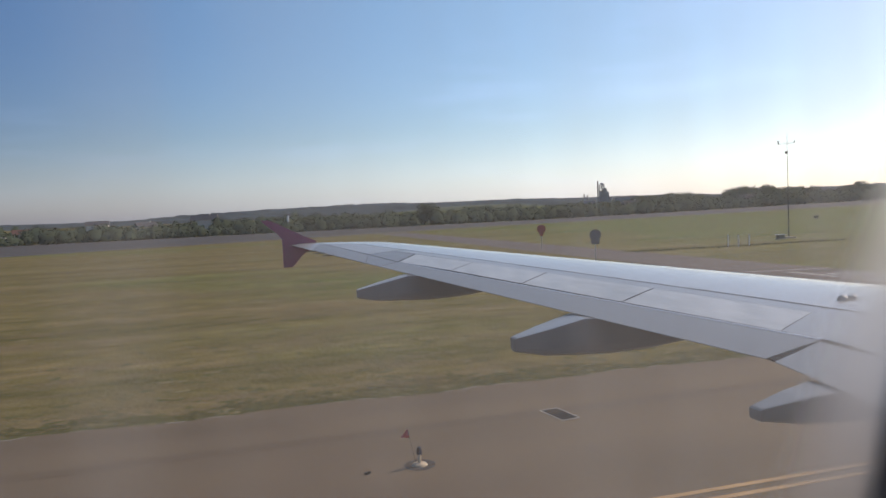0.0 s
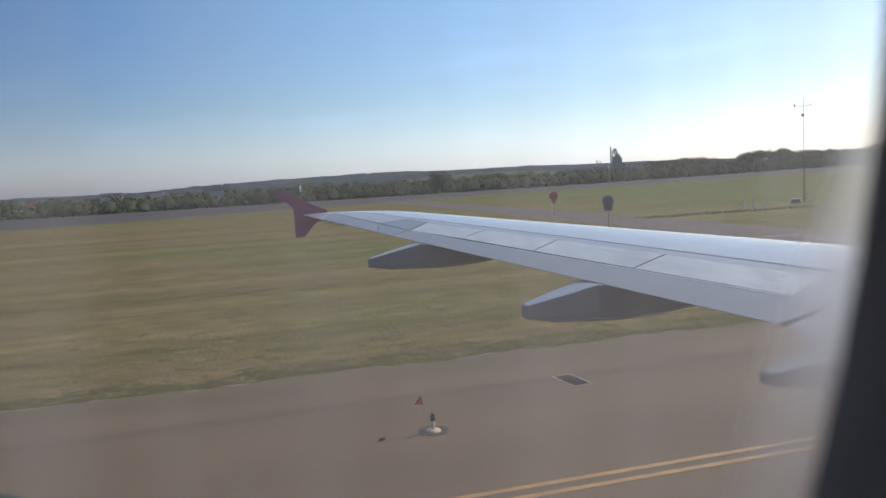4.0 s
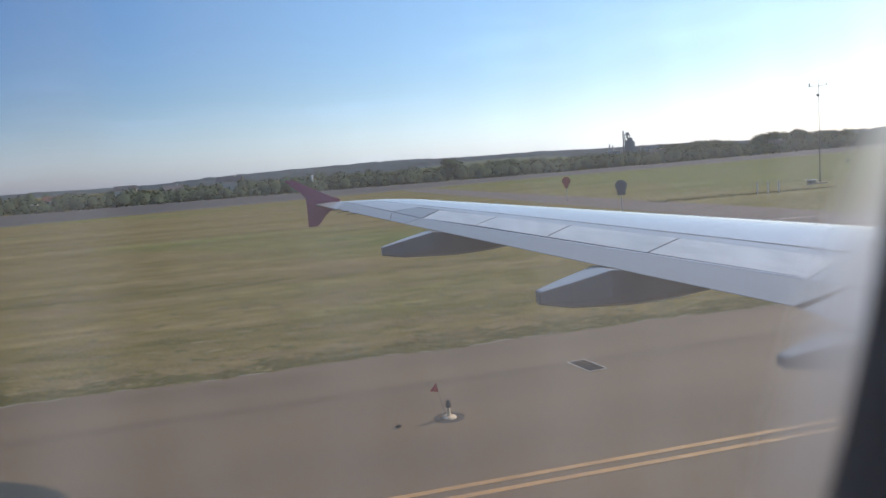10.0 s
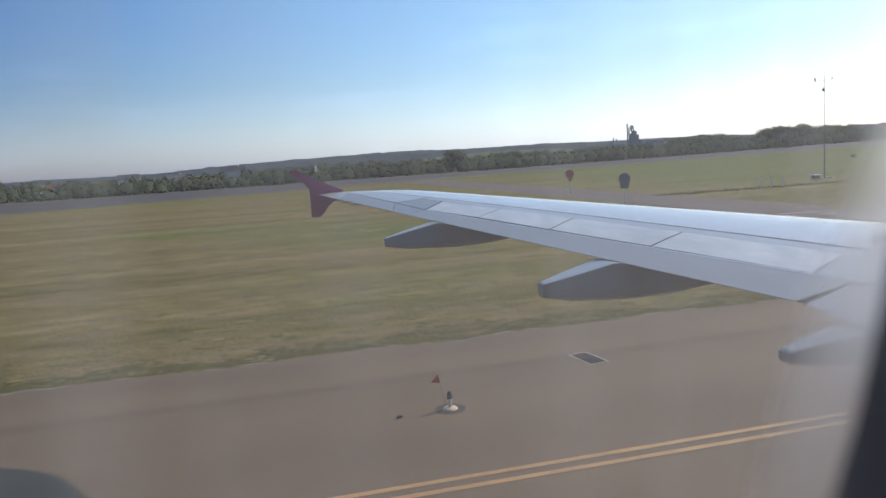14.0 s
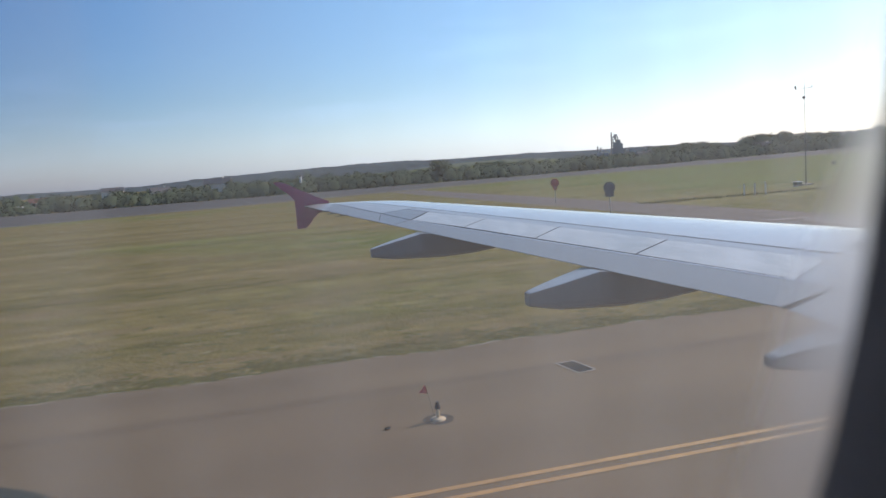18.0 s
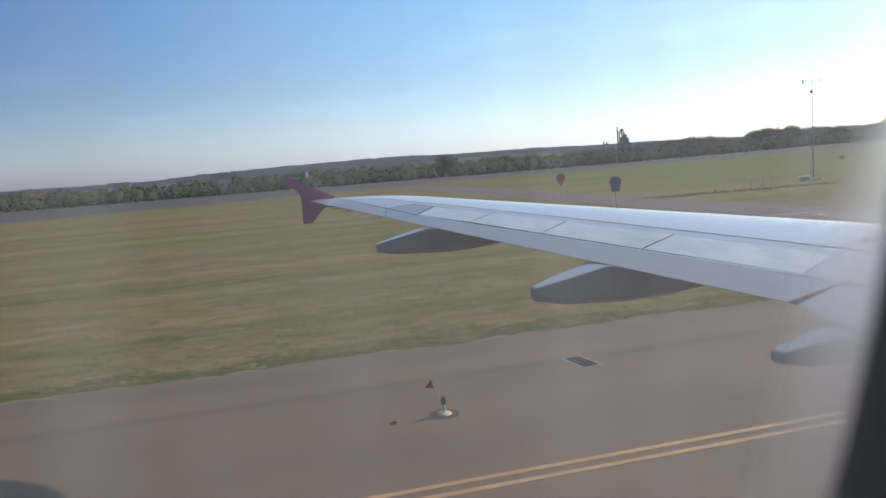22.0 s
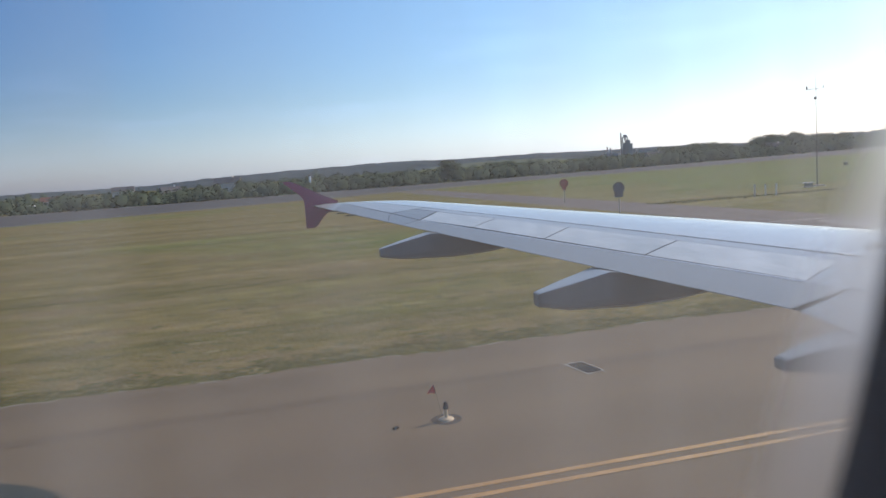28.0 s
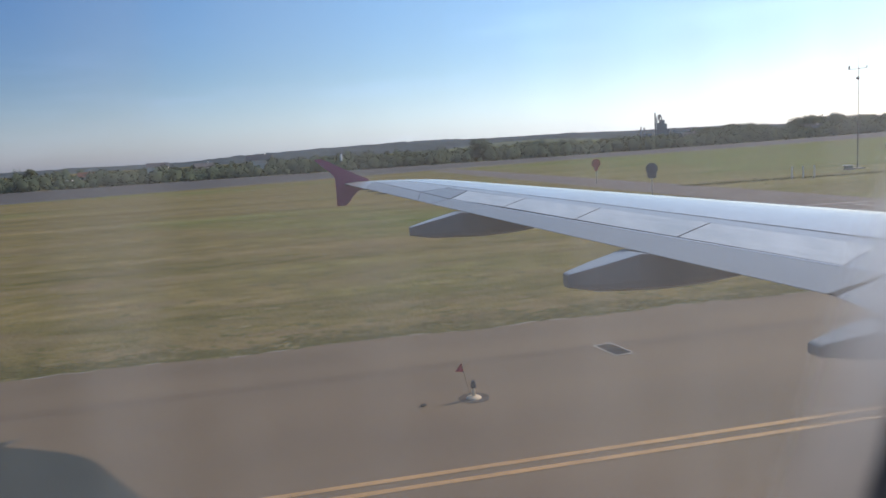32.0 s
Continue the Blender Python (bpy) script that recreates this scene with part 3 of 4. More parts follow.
def ring(levels, mat, name, parent, label=""):
    """A loft through outlines (y, points)."""
    bm = bmesh.new()
    loops = [[bm.verts.new((x, y, z)) for x, z in pts] for y, pts in levels]
    for a, b in zip(loops, loops[1:]):
        for i in range(len(a)):
            j = (i + 1) % len(a)
            bm.faces.new((a[i], a[j], b[j], b[i]))
    return part(name, bm, mat, parent, label)


def oval(grow, k=64):
    """The window's outline: tall, with long sides that draw in slowly towards the bottom."""
    out = []
    for i in range(k):
        c, d = math.cos(2 * math.pi * i / k), math.sin(2 * math.pi * i / k)
        out.append((0.0168 + (0.14 + grow) * c, 4.64 + ((0.16 if d > 0 else 0.3) + grow) * d))
    return out


surround = ring([(0.108, oval(0.16)), (0.135, oval(0.02)), (0.145, oval(0.006)), (0.15, oval(0.0))], M_SURROUND, "window_surround", hull, "rounded plastic window surround in cabin shade")
ring([(0.15, oval(0.0)), (0.155, oval(0.012)), (0.186, oval(0.046)), (0.195, oval(0.056))], M_REVEAL, "window_reveal", surround, "pale plastic reveal")

# the scratched pane: clear, with a thin film of dirt that is thicker towards its rim
film = bpy.data.materials.new("smeared_acrylic")
film.use_nodes = True
fn, fl = film.node_tree.nodes, film.node_tree.links
fn.remove(fn["Principled BSDF"])
clear, dirt, mixer = fn.new("ShaderNodeBsdfTransparent"), fn.new("ShaderNodeBsdfTranslucent"), fn.new("ShaderNodeMixShader")
dirt.inputs["Color"].default_value = (0.83, 0.79, 0.73, 1)
tc, mp, nz = fn.new("ShaderNodeTexCoord"), fn.new("ShaderNodeMapping"), fn.new("ShaderNodeTexNoise")
mp.inputs["Scale"].default_value = (48, 1, 6)
nz.inputs["Scale"].default_value, nz.inputs["Detail"].default_value = 1.0, 3
fl.new(tc.outputs["Object"], mp.inputs["Vector"]), fl.new(mp.outputs["Vector"], nz.inputs["Vector"])
sep, rim, base = fn.new("ShaderNodeSeparateXYZ"), fn.new("ShaderNodeMapRange"), fn.new("ShaderNodeMapRange")
fl.new(tc.outputs["Object"], sep.inputs[0])
inset = fn.new("ShaderNodeMath")         # how far towards the forward rim, which leans
inset.operation, inset.inputs[1].default_value = "MULTIPLY_ADD", -0.45
fl.new(sep.outputs["Z"], inset.inputs[0]), fl.new(sep.outputs["X"], inset.inputs[2])
rim.interpolation_type = "SMOOTHSTEP"
rim.inputs["From Min"].default_value, rim.inputs["From Max"].default_value = -1.879, -1.845
rim.inputs["To Min"].default_value, rim.inputs["To Max"].default_value = 0.0, 0.88
fl.new(inset.outputs[0], rim.inputs["Value"])
sill_fade, heavy = fn.new("ShaderNodeMapRange"), fn.new("ShaderNodeMath")     # the rim film thins towards the sill
sill_fade.interpolation_type, heavy.operation = "SMOOTHSTEP", "MULTIPLY"
sill_fade.inputs["From Min"].default_value, sill_fade.inputs["From Max"].default_value = 4.4, 4.5
sill_fade.inputs["To Min"].default_value, sill_fade.inputs["To Max"].default_value = 0.2, 1.0
fl.new(sep.outputs["Z"], sill_fade.inputs["Value"]), fl.new(rim.outputs[0], heavy.inputs[0]), fl.new(sill_fade.outputs[0], heavy.inputs[1])
base.inputs["From Min"].default_value, base.inputs["From Max"].default_value = 0.3, 0.7
base.inputs["To Min"].default_value, base.inputs["To Max"].default_value = 0.05, 0.155
fl.new(nz.outputs["Fac"], base.inputs["Value"])
side = fn.new("ShaderNodeMapRange")     # sun glare put into the film: denser towards the forward side
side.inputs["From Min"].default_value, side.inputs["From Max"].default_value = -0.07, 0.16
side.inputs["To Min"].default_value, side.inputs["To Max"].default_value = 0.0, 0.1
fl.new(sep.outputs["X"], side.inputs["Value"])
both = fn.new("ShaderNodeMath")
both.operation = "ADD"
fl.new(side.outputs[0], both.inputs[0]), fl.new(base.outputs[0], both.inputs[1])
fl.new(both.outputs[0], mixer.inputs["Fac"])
fl.new(clear.outputs[0], mixer.inputs[1]), fl.new(dirt.outputs[0], mixer.inputs[2])
# the crazed rim scatters what lies behind it
crazed, milky, rimmed = fn.new("ShaderNodeBsdfRefraction"), fn.new("ShaderNodeMixShader"), fn.new("ShaderNodeMixShader")
crazed.inputs["Color"].default_value = (0.9, 0.93, 0.95, 1)
crazed.inputs["Roughness"].default_value, crazed.inputs["IOR"].default_value = 0.85, 1.15
milky.inputs["Fac"].default_value = 0.3
bloomed = fn.new("ShaderNodeBsdfTranslucent")
bloomed.inputs["Color"].default_value = (0.74, 0.78, 0.84, 1)
fl.new(crazed.outputs[0], milky.inputs[1]), fl.new(bloomed.outputs[0], milky.inputs[2])
fl.new(heavy.outputs[0], rimmed.inputs["Fac"]), fl.new(mixer.outputs[0], rimmed.inputs[1]), fl.new(milky.outputs[0], rimmed.inputs[2])
fl.new(rimmed.outputs[0], fn["Material Output"].inputs["Surface"])
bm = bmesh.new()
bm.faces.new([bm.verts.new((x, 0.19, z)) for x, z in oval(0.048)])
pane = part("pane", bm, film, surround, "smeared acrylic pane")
pane.visible_shadow = False

# ---- aircraft: wing ----
KY, TIPY, ROOTY = 4.65, 15.28, 0.1


def te_x(y):
    return 3.783 - 0.259 * (y - KY) if y > 4.62 else max(3.66, 3.783 - 0.11 * (KY - y))


def te_z(y):
    return 3.316 + 0.0594 * (y - KY)


def le_x(y):
    lin = 7.671 - 0.487 * (y - KY)
    t = max(0.0, (y - 13.9) / (TIPY - 13.9))
    return lin - (lin - 1.56) * t ** 2.6


def wing_z(y, u, top=True):
    c, s = le_x(y) - te_x(y), max(0.0, 1 - u)
    hump = 2.6 * math.sqrt(s) * (1 - s)
    thin = min(1.0, (TIPY + 0.3 - y) / 1.5)
    return te_z(y) + (0.045 * hump * c if top else -0.012 - 0.085 * hump * c * thin)


def wing_p(y, u, lift=0.0, top=True):
    return (te_x(y) + u * (le_x(y) - te_x(y)), y, wing_z(y, u, top) + lift)


US = [0, 0.1, 0.2, 0.3, 0.42, 0.55, 0.68, 0.8, 0.9, 0.95, 0.98, 0.995, 1.0]
YS = steps(ROOTY, KY, 5) + steps(KY, 13.8, 12)[1:] + steps(13.8, TIPY, 10)[1:]
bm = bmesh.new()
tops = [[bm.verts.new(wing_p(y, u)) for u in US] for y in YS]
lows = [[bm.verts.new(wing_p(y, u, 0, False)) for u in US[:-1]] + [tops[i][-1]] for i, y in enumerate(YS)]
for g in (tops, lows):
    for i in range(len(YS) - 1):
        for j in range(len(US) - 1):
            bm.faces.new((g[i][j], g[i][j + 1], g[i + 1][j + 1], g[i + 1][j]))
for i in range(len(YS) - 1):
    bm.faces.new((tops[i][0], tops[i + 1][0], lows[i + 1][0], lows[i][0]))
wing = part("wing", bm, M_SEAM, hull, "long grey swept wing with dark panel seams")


def panel(name, corners, mat, label="", lift=0.003, ny=10, nu=4, gap=0.011, slot=None, aft=None, fore=None):
    """A skin panel on the wing: corners (y, u) inner aft, outer aft, outer fore, inner fore; it lies proud of the seams.
    aft, fore: where an edge follows a line of its own, its u by y."""
    (y0, u0), (y1, u1), (y2, u2), (y3, u3) = corners
    y0, y3, y1, y2 = y0 + gap, y3 + gap, y1 - gap, y2 - gap
    du = (slot or gap) / 2.5
    bm = bmesh.new()
    rows_ = []
    for j in range(nu + 1):
        b = j / nu
        row = []
        for i in range(ny + 1):
            a = i / ny
            y = (y0 + (y1 - y0) * a) * (1 - b) + (y3 + (y2 - y3) * a) * b
            ua, uf = (aft(y) if aft else u0 + (u1 - u0) * a) + du, (fore(y) if fore else u3 + (u2 - u3) * a) - du
            u = ua * (1 - b) + uf * b
            row.append(bm.verts.new(wing_p(y, u, lift)))
        rows_.append(row)
    for r0, r1 in zip(rows_, rows_[1:]):
        for i in range(ny):
            bm.faces.new((r0[i], r0[i + 1], r1[i + 1], r1[i]))
    top_faces = list(bm.faces)
    for f in top_faces:
        f.smooth = True
    loop = rows_[0] + [r[-1] for r in rows_[1:]] + rows_[-1][-2::-1] + [r[0] for r in rows_[-2:0:-1]]
    hi = [bm.verts.new(v.co) for v in loop]
    lo = [bm.verts.new(v.co - Vector((0, 0, lift + 0.002))) for v in loop]
    for i in range(len(loop)):
        k = (i + 1) % len(loop)
        bm.faces.new((hi[i], hi[k], lo[k], lo[i]))
    return part(name, bm, mat, wing, label)


def seam_u(y):
    """The long seam between the spoiler hinges and the upper skin."""
    return 0.347 + 0.0105 * y


def hinge_u(y):
    """The aileron's front edge, about 0.4 m ahead of its trailing edge."""
    return min(seam_u(y) - 0.03, (0.37 + 0.031 * (y - 12.48)) / (le_x(y) - te_x(y)))


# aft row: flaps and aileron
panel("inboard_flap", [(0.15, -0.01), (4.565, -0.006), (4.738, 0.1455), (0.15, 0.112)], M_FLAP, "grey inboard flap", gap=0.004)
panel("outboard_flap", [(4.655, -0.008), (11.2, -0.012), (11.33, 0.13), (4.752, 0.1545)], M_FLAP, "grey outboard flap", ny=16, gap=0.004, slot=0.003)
# thin added strip: the lit edge of the flap nose as colour
panel("flap_nose_highlight", [(4.752, 0.1535), (11.3, 0.1295), (11.33, 0.1365), (4.757, 0.1598)], M_FLAP_HIGHLIGHT, "painted highlight along the flap nose", lift=0.006, ny=16, nu=1, gap=0.0, slot=0.0005)
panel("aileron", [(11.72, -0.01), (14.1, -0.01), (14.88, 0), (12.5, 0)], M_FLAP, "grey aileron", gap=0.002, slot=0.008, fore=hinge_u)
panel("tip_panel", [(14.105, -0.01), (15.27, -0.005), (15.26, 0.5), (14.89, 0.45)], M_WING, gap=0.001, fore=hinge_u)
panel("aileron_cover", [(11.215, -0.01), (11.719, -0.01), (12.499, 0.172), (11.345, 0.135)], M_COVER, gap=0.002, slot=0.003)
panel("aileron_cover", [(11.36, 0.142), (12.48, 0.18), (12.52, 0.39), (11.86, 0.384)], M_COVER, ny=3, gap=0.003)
# spoilers
for ya, yb, (yc, uc), (yd, ud) in (
        (5.112, 6.833, (7.157, 0.37), (5.43, 0.362)), (6.833, 8.425, (8.82, 0.376), (7.157, 0.37)),
        (8.425, 9.96, (10.33, 0.382), (8.82, 0.376)), (9.96, 11.33, (11.84, 0.386), (10.33, 0.382))):
    panel("spoiler", [(ya, 0.163), (yb, 0.163 if yb < 11 else 0.145), (yc, uc), (yd, ud)], M_SPOILER, "pale grey spoiler panel", lift=0.0025, gap=0.013, slot=0.004)
panel("inner_panel", [(0.4, 0.12), (5.112, 0.16), (5.43, 0.36), (0.4, 0.30)], M_WING, gap=0.0, slot=0.01)
panel("hinge_panel", [(0.4, 0.305), (12.5, 0.394), (12.52, seam_u(12.5)), (0.4, seam_u(0.4))], M_HINGE, ny=24, nu=2, slot=0.008)
panel("outer_panel", [(12.52, 0), (15.24, 0), (15.24, 0), (12.54, 0)], M_WING, gap=0.004, slot=0.024, aft=hinge_u, fore=lambda y: seam_u(y) + 0.006)
# box skins and slats along the nose
cuts = (0.4, 3.2, 6.9, 10.2, 13.2, 15.27)
for a, b in zip(cuts, cuts[1:]):
    panel("upper_skin", [(a, seam_u(a) + 0.004), (b, seam_u(b) + 0.004), (b, 0.8645), (a, 0.8645)], M_SKIN, "grey upper skin panel", ny=8, nu=12, gap=0.001, slot=0.008)
cuts = (1.2, 4.5, 7.6, 10.6, 13.4, 15.27)
for a, b in zip(cuts, cuts[1:]):
    panel("slat", [(a, 0.86), (b, 0.86), (b, 1.0), (a, 1.0)], M_METAL, "bare aluminium leading edge slat", ny=8, nu=10, gap=0.002)


def fairing(y, x_tip, z_tip0, z_tip1, te, z_top, z_low, nose, half, bow=0.0, roof_mat=None):
    """A canoe-shaped flap track fairing: blunt tail behind the trailing edge, flat sloping roof, flat sides and a deep belly under the wing."""
    sec = [(x_tip, z_tip1 - 0.006, z_tip0 + 0.006, half * 0.34), (x_tip + 0.02, z_tip1, z_tip0, half * 0.36),
           (x_tip + 0.3, z_tip1 + (z_top - z_tip1) * (0.425 + bow), z_low + 0.35 * (z_tip0 - z_low), half * 0.72),
           (te - 0.05, z_top, z_low + 0.01, half), (te + 0.25, z_top - 0.03, z_low - 0.005, half),
           (te + 0.7, z_top - 0.06, z_low + 0.01, half), (te + 1.2, z_top - 0.06, z_low + 0.06, half * 0.9), (nose - 0.3, z_top - 0.08, z_low + 0.16, half * 0.6), (nose, z_top - 0.12, z_low + 0.24, half * 0.2)]
    bm = bmesh.new()
    loops = []
    for x, zt, zb, w in sec:
        prof = [(-0.985, 1.0), (-1.0, 0.97), (-1.0, 0.3), (-0.93, 0.1), (-0.6, 0.0), (0.6, 0.0), (0.93, 0.1), (1.0, 0.3), (1.0, 0.97), (0.985, 1.0)]
        loops.append([bm.verts.new((x, y + a * w, zb + (zt - zb) * b)) for a, b in prof])
    for a, b in zip(loops, loops[1:]):
        for i in range(len(a)):
            j = (i + 1) % len(a)
            bm.faces.new((a[i], a[j], b[j], b[i]))
    bm.faces.new(loops[0]), bm.faces.new(loops[-1])
    made = part("flap_track_fairing", bm, M_FAIRING_SHADE, wing, "grey canoe-shaped flap track fairing")
    # the roof strip's paler grey paints in the sky light on it
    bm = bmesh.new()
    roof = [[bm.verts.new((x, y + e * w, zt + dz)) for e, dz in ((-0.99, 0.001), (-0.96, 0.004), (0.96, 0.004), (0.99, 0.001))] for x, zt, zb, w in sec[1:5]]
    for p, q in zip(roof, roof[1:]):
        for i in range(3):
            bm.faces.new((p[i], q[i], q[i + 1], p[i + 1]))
    part("fairing_roof", bm, roof_mat or M_WING, made, "sloping upper face, its sky light painted as paler grey")
    return made


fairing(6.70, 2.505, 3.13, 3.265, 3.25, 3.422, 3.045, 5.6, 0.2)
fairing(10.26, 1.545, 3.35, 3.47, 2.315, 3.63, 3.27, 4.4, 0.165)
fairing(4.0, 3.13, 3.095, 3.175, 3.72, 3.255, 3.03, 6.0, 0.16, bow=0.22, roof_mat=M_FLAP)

k = 15.34 / 15.1
fence = [(1.50 * k, 4.02), (1.28, 4.12), (1.0, 4.27), (0.72, 4.42), (0.58, 4.48), (0.44, 4.47), (0.6, 4.32), (0.75, 4.2), (0.84, 4.08), (0.845, 3.9), (0.845, 3.5), (1.02, 3.5),
         (1.1, 3.57), (1.2, 3.7), (1.32, 3.8), (1.5, 3.86)]
part("tip_fence", prism(fence, 15.29, 15.34), M_PURPLE, wing, "purple arrow-shaped wing tip fence")
for y in (13.1, 13.55, 13.95):
    part("static_wick", rodded((te_x(y) + 0.02, y, te_z(y)), (te_x(y) - 0.2, y + 0.03, te_z(y) - 0.005), 0.012, 0.005, sides=6), M_RUBBER, wing, "thin black static wick")
for d in (0.0, 0.11):
    bm = bmesh.new()
    bmesh.ops.create_uvsphere(bm, u_segments=12, v_segments=8, radius=0.045, matrix=Matrix.Translation((5.42 + d, 5.64, wing_z(5.64, 0.53) + 0.008)) @ Matrix.Diagonal((1.1, 1, 0.8, 1)))
    part("wing_bracket", bm, M_GALV, wing, "small domed bracket on the upper skin")


# main gear, which carries the hull; it stands under the wing roots
for y in (2.03, -5.59):
    leg = part("main_gear", rodded((4.6, y, 0.6), (4.8, y, 3.1), 0.13, 0.15, sides=14), M_GALV, hull, "grey main gear leg")
    for d in (-0.44, 0.12):
        part("tyre", rodded((4.6, y + d, 0.6), (4.6, y + d + 0.32, 0.6), 0.58, sides=28), M_RUBBER, leg, "black tyre")
nose_leg = part("nose_gear", rodded((12.4, -1.78, 0.4), (12.4, -1.78, 2.6), 0.09, 0.1, sides=12), M_GALV, hull, "grey nose gear leg")
for d in (-0.32, 0.1):
    part("tyre", rodded((12.4, -1.78 + d, 0.4), (12.4, -1.56 + d, 0.4), 0.39, sides=24), M_RUBBER, nose_leg, "black tyre")


# ---- things along the taxiway ----
def edge_light(at, turn, label):
    e = thing("taxiway_edge_light", label, "edge light", at, turn, "taxiway edge lights")
    bm = rodded((0, 0, 0.002), (0, 0, 0.03), 0.145, 0.12, sides=20)
    rod(bm, (0, 0, 0.03), (0, 0, 0.045), 0.12, 0.07, sides=20)
    part("base", bm, M_SAND, e, "pale sandy round base")
    bm = bmesh.new()
    bm.faces.new([bm.verts.new(((0.29 + 0.06 * noise.noise((i * 0.9, at[0], 2))) * math.cos(i * math.pi / 12), (0.29 + 0.06 * noise.noise((i * 0.9, at[0], 7))) * math.sin(i * math.pi / 12), 0.0045)) for i in range(24)])
    part("sealed_patch", bm, M_PATCH, e, "dark sealed patch round the base")
    part("stem", rodded((0, 0, 0.035), (0, 0, 0.2), 0.034, 0.03), M_SAND, e, "sandy yellow stem")
    bm = rodded((0, 0, 0.2), (0, 0, 0.24), 0.05, 0.05, sides=14)
    rod(bm, (0, 0, 0.24), (0, 0, 0.33), 0.05, 0.03, sides=14)
    part("lamp_head", bm, M_BLUE, e, "dark blue lamp head")
    part("flag_wire", rodded((-0.05, 0.1, 0.02), (-0.17, 0.12, 0.64), 0.003), M_DARK, e)
    bm = bmesh.new()
    pts = [(-0.17, 0.12, 0.64), (-0.14, 0.12, 0.47), (-0.24, 0.1, 0.5), (-0.3, 0.13, 0.49)]
    for off in (0, 0.006):
        bm.faces.new([bm.verts.new((x, y + off, z)) for x, y, z in pts])
    part("flag", bm, M_FLAG, e, "small red cloth flag")
    return e


light = edge_light((2.87, 12.61, 0.012), 0, "short blue taxiway edge light with red flag")
for x, y, a in ((-54, 12.61, 20), (-108, 12.61, -15), (56, 12.61, 30), (109, 12.61, 10), (-166, 17.0, 40), (-185, 17.8, 5), (-210, 22.5, 60)):
    copy_thing(light, pose(x, y, 0.012, 0, 0, a))


def drain(at, turn):
    e = thing("drain_grate", "dark iron drain grate in a broken pale concrete rim", "drain", at, turn, "taxiway drains")
    rng = random.Random(4)
    bm = bmesh.new()
    for k in range(10):         # the long sides are crumbled in places
        y = -0.42 + 0.084 * k
        for side in (-1, 1):
            w = 0.03 + 0.022 * rng.random()
            box(bm, side * (0.19 + w / 2) - w / 2, side * (0.19 + w / 2) + w / 2, y, y + 0.082, 0.0, 0.006 + 0.006 * rng.random(), bevel=0.003)
    for side in (-1, 1):
        for k in range(5):
            w = 0.03 + 0.03 * rng.random()
            box(bm, -0.23 + 0.092 * k, -0.14 + 0.092 * k, min(side * 0.42, side * (0.42 + w)), max(side * 0.42, side * (0.42 + w)), 0.0, 0.006 + 0.006 * rng.random(), bevel=0.003)
    part("rim", bm, M_CONCRETE, e, "pale crumbled concrete rim")
    # no hollow below: a flat black plate paints the shade between the bars
    part("pit_shade", boxed(-0.19, 0.19, -0.42, 0.42, -0.004, 0.002), M_SEAM, e, "black plate painting the shade under the bars")
    for i in range(10):
        y = -0.38 + i * 0.0845
        part("bar", boxed(-0.19, 0.19, y - 0.026, y + 0.026, 0.002, 0.008), M_GRATE, e)
    return e


gully = drain((6.45, 14.52, 0.013), 8)
for x in (-33.5, -88, -113, 52, 98, -150):
    copy_thing(gully, pose(x, 14.52, 0.013, 0, 0, 4))
loose = tagged(part("asphalt_lump", boxed(-0.06, 0.06, -0.04, 0.04, 0.0, 0.035, bevel=0.015), M_GRATE), "dark loose asphalt lump on the taxiway", "debris")
loose.matrix_world = pose(1.92, 12.53, 0.012, 0, 0, 30)


def round_sign(at, turn, face, label, lower=0.3):
    e = thing("road_sign", label, "road sign", at, turn, "service road signs")
    part("post", rodded((0, 0, 0), (0, 0, 2.3), 0.035), M_GALV, e, "thin grey steel post")
    bm = bmesh.new()
    pts = [(0.46 * math.cos(radians(22.5 + 45 * i)), 2.03 + 0.46 * math.sin(radians(22.5 + 45 * i))) for i in range(8)]
    bm = prism(pts, -0.055, -0.035)
    part("plate", bm, face, e, "octagonal sign plate")
    part("clamp", boxed(-0.06, 0.06, -0.05, 0.05, 1.75, 1.8), M_DARK, e)
    part("lower_plate", prism([(-lower, 1.32), (lower, 1.32), (lower + 0.04, 1.7), (-lower - 0.04, 1.7)], -0.034, -0.014), face, e)
    return e


round_sign((26.4, 51.4, 0), -20, M_SIGN_BLUE, "octagonal road sign seen from its dark back")
round_sign((30.0, 70.2, 0), -20, M_RED, "faded red octagonal road sign on a thin post", 0.17)


def guidance_sign(at, turn, long, label, boards, face):
    e = thing("guidance_sign", label, "airfield sign", at, turn, "taxiway guidance signs")
    part("pad", boxed(-0.65, 0.65, -0.4, long + 0.4, 0.0, 0.05, bevel=0.01), M_CONCRETE, e, "pale concrete pad")
    for i in range(3):
        part("post", rodded((0.1, 0.15 + i * (long - 0.3) / 2, 0.05), (0.1, 0.15 + i * (long - 0.3) / 2, 1.45), 0.06), M_YELLOW, e, "yellow steel post")
    for i in range(boards):
        part("board", boxed(-0.17, 0.03, i * long / boards + 0.01, (i + 1) * long / boards - 0.01, 0.55, 1.42, bevel=0.02), face, e, "yellow sign box")
    part("cable_box", boxed(-0.28, -0.17, 0.05, 0.35, 0.35, 0.95, bevel=0.01), M_DARK, e, "dark cable box")
    return e


guidance_sign((41.2, 27.8, 0), 0, 3.2, "bright yellow guidance sign on a concrete pad", 3, M_YELLOW)
guidance_sign((-187.5, 42.2, 0), 80, 2.6, "yellow guidance sign with weathered brown back", 2, M_SIGN_BACK)
guidance_sign((-180, 47, 0), 84, 1.9, "small yellow guidance sign with weathered back", 2, M_SIGN_BACK)
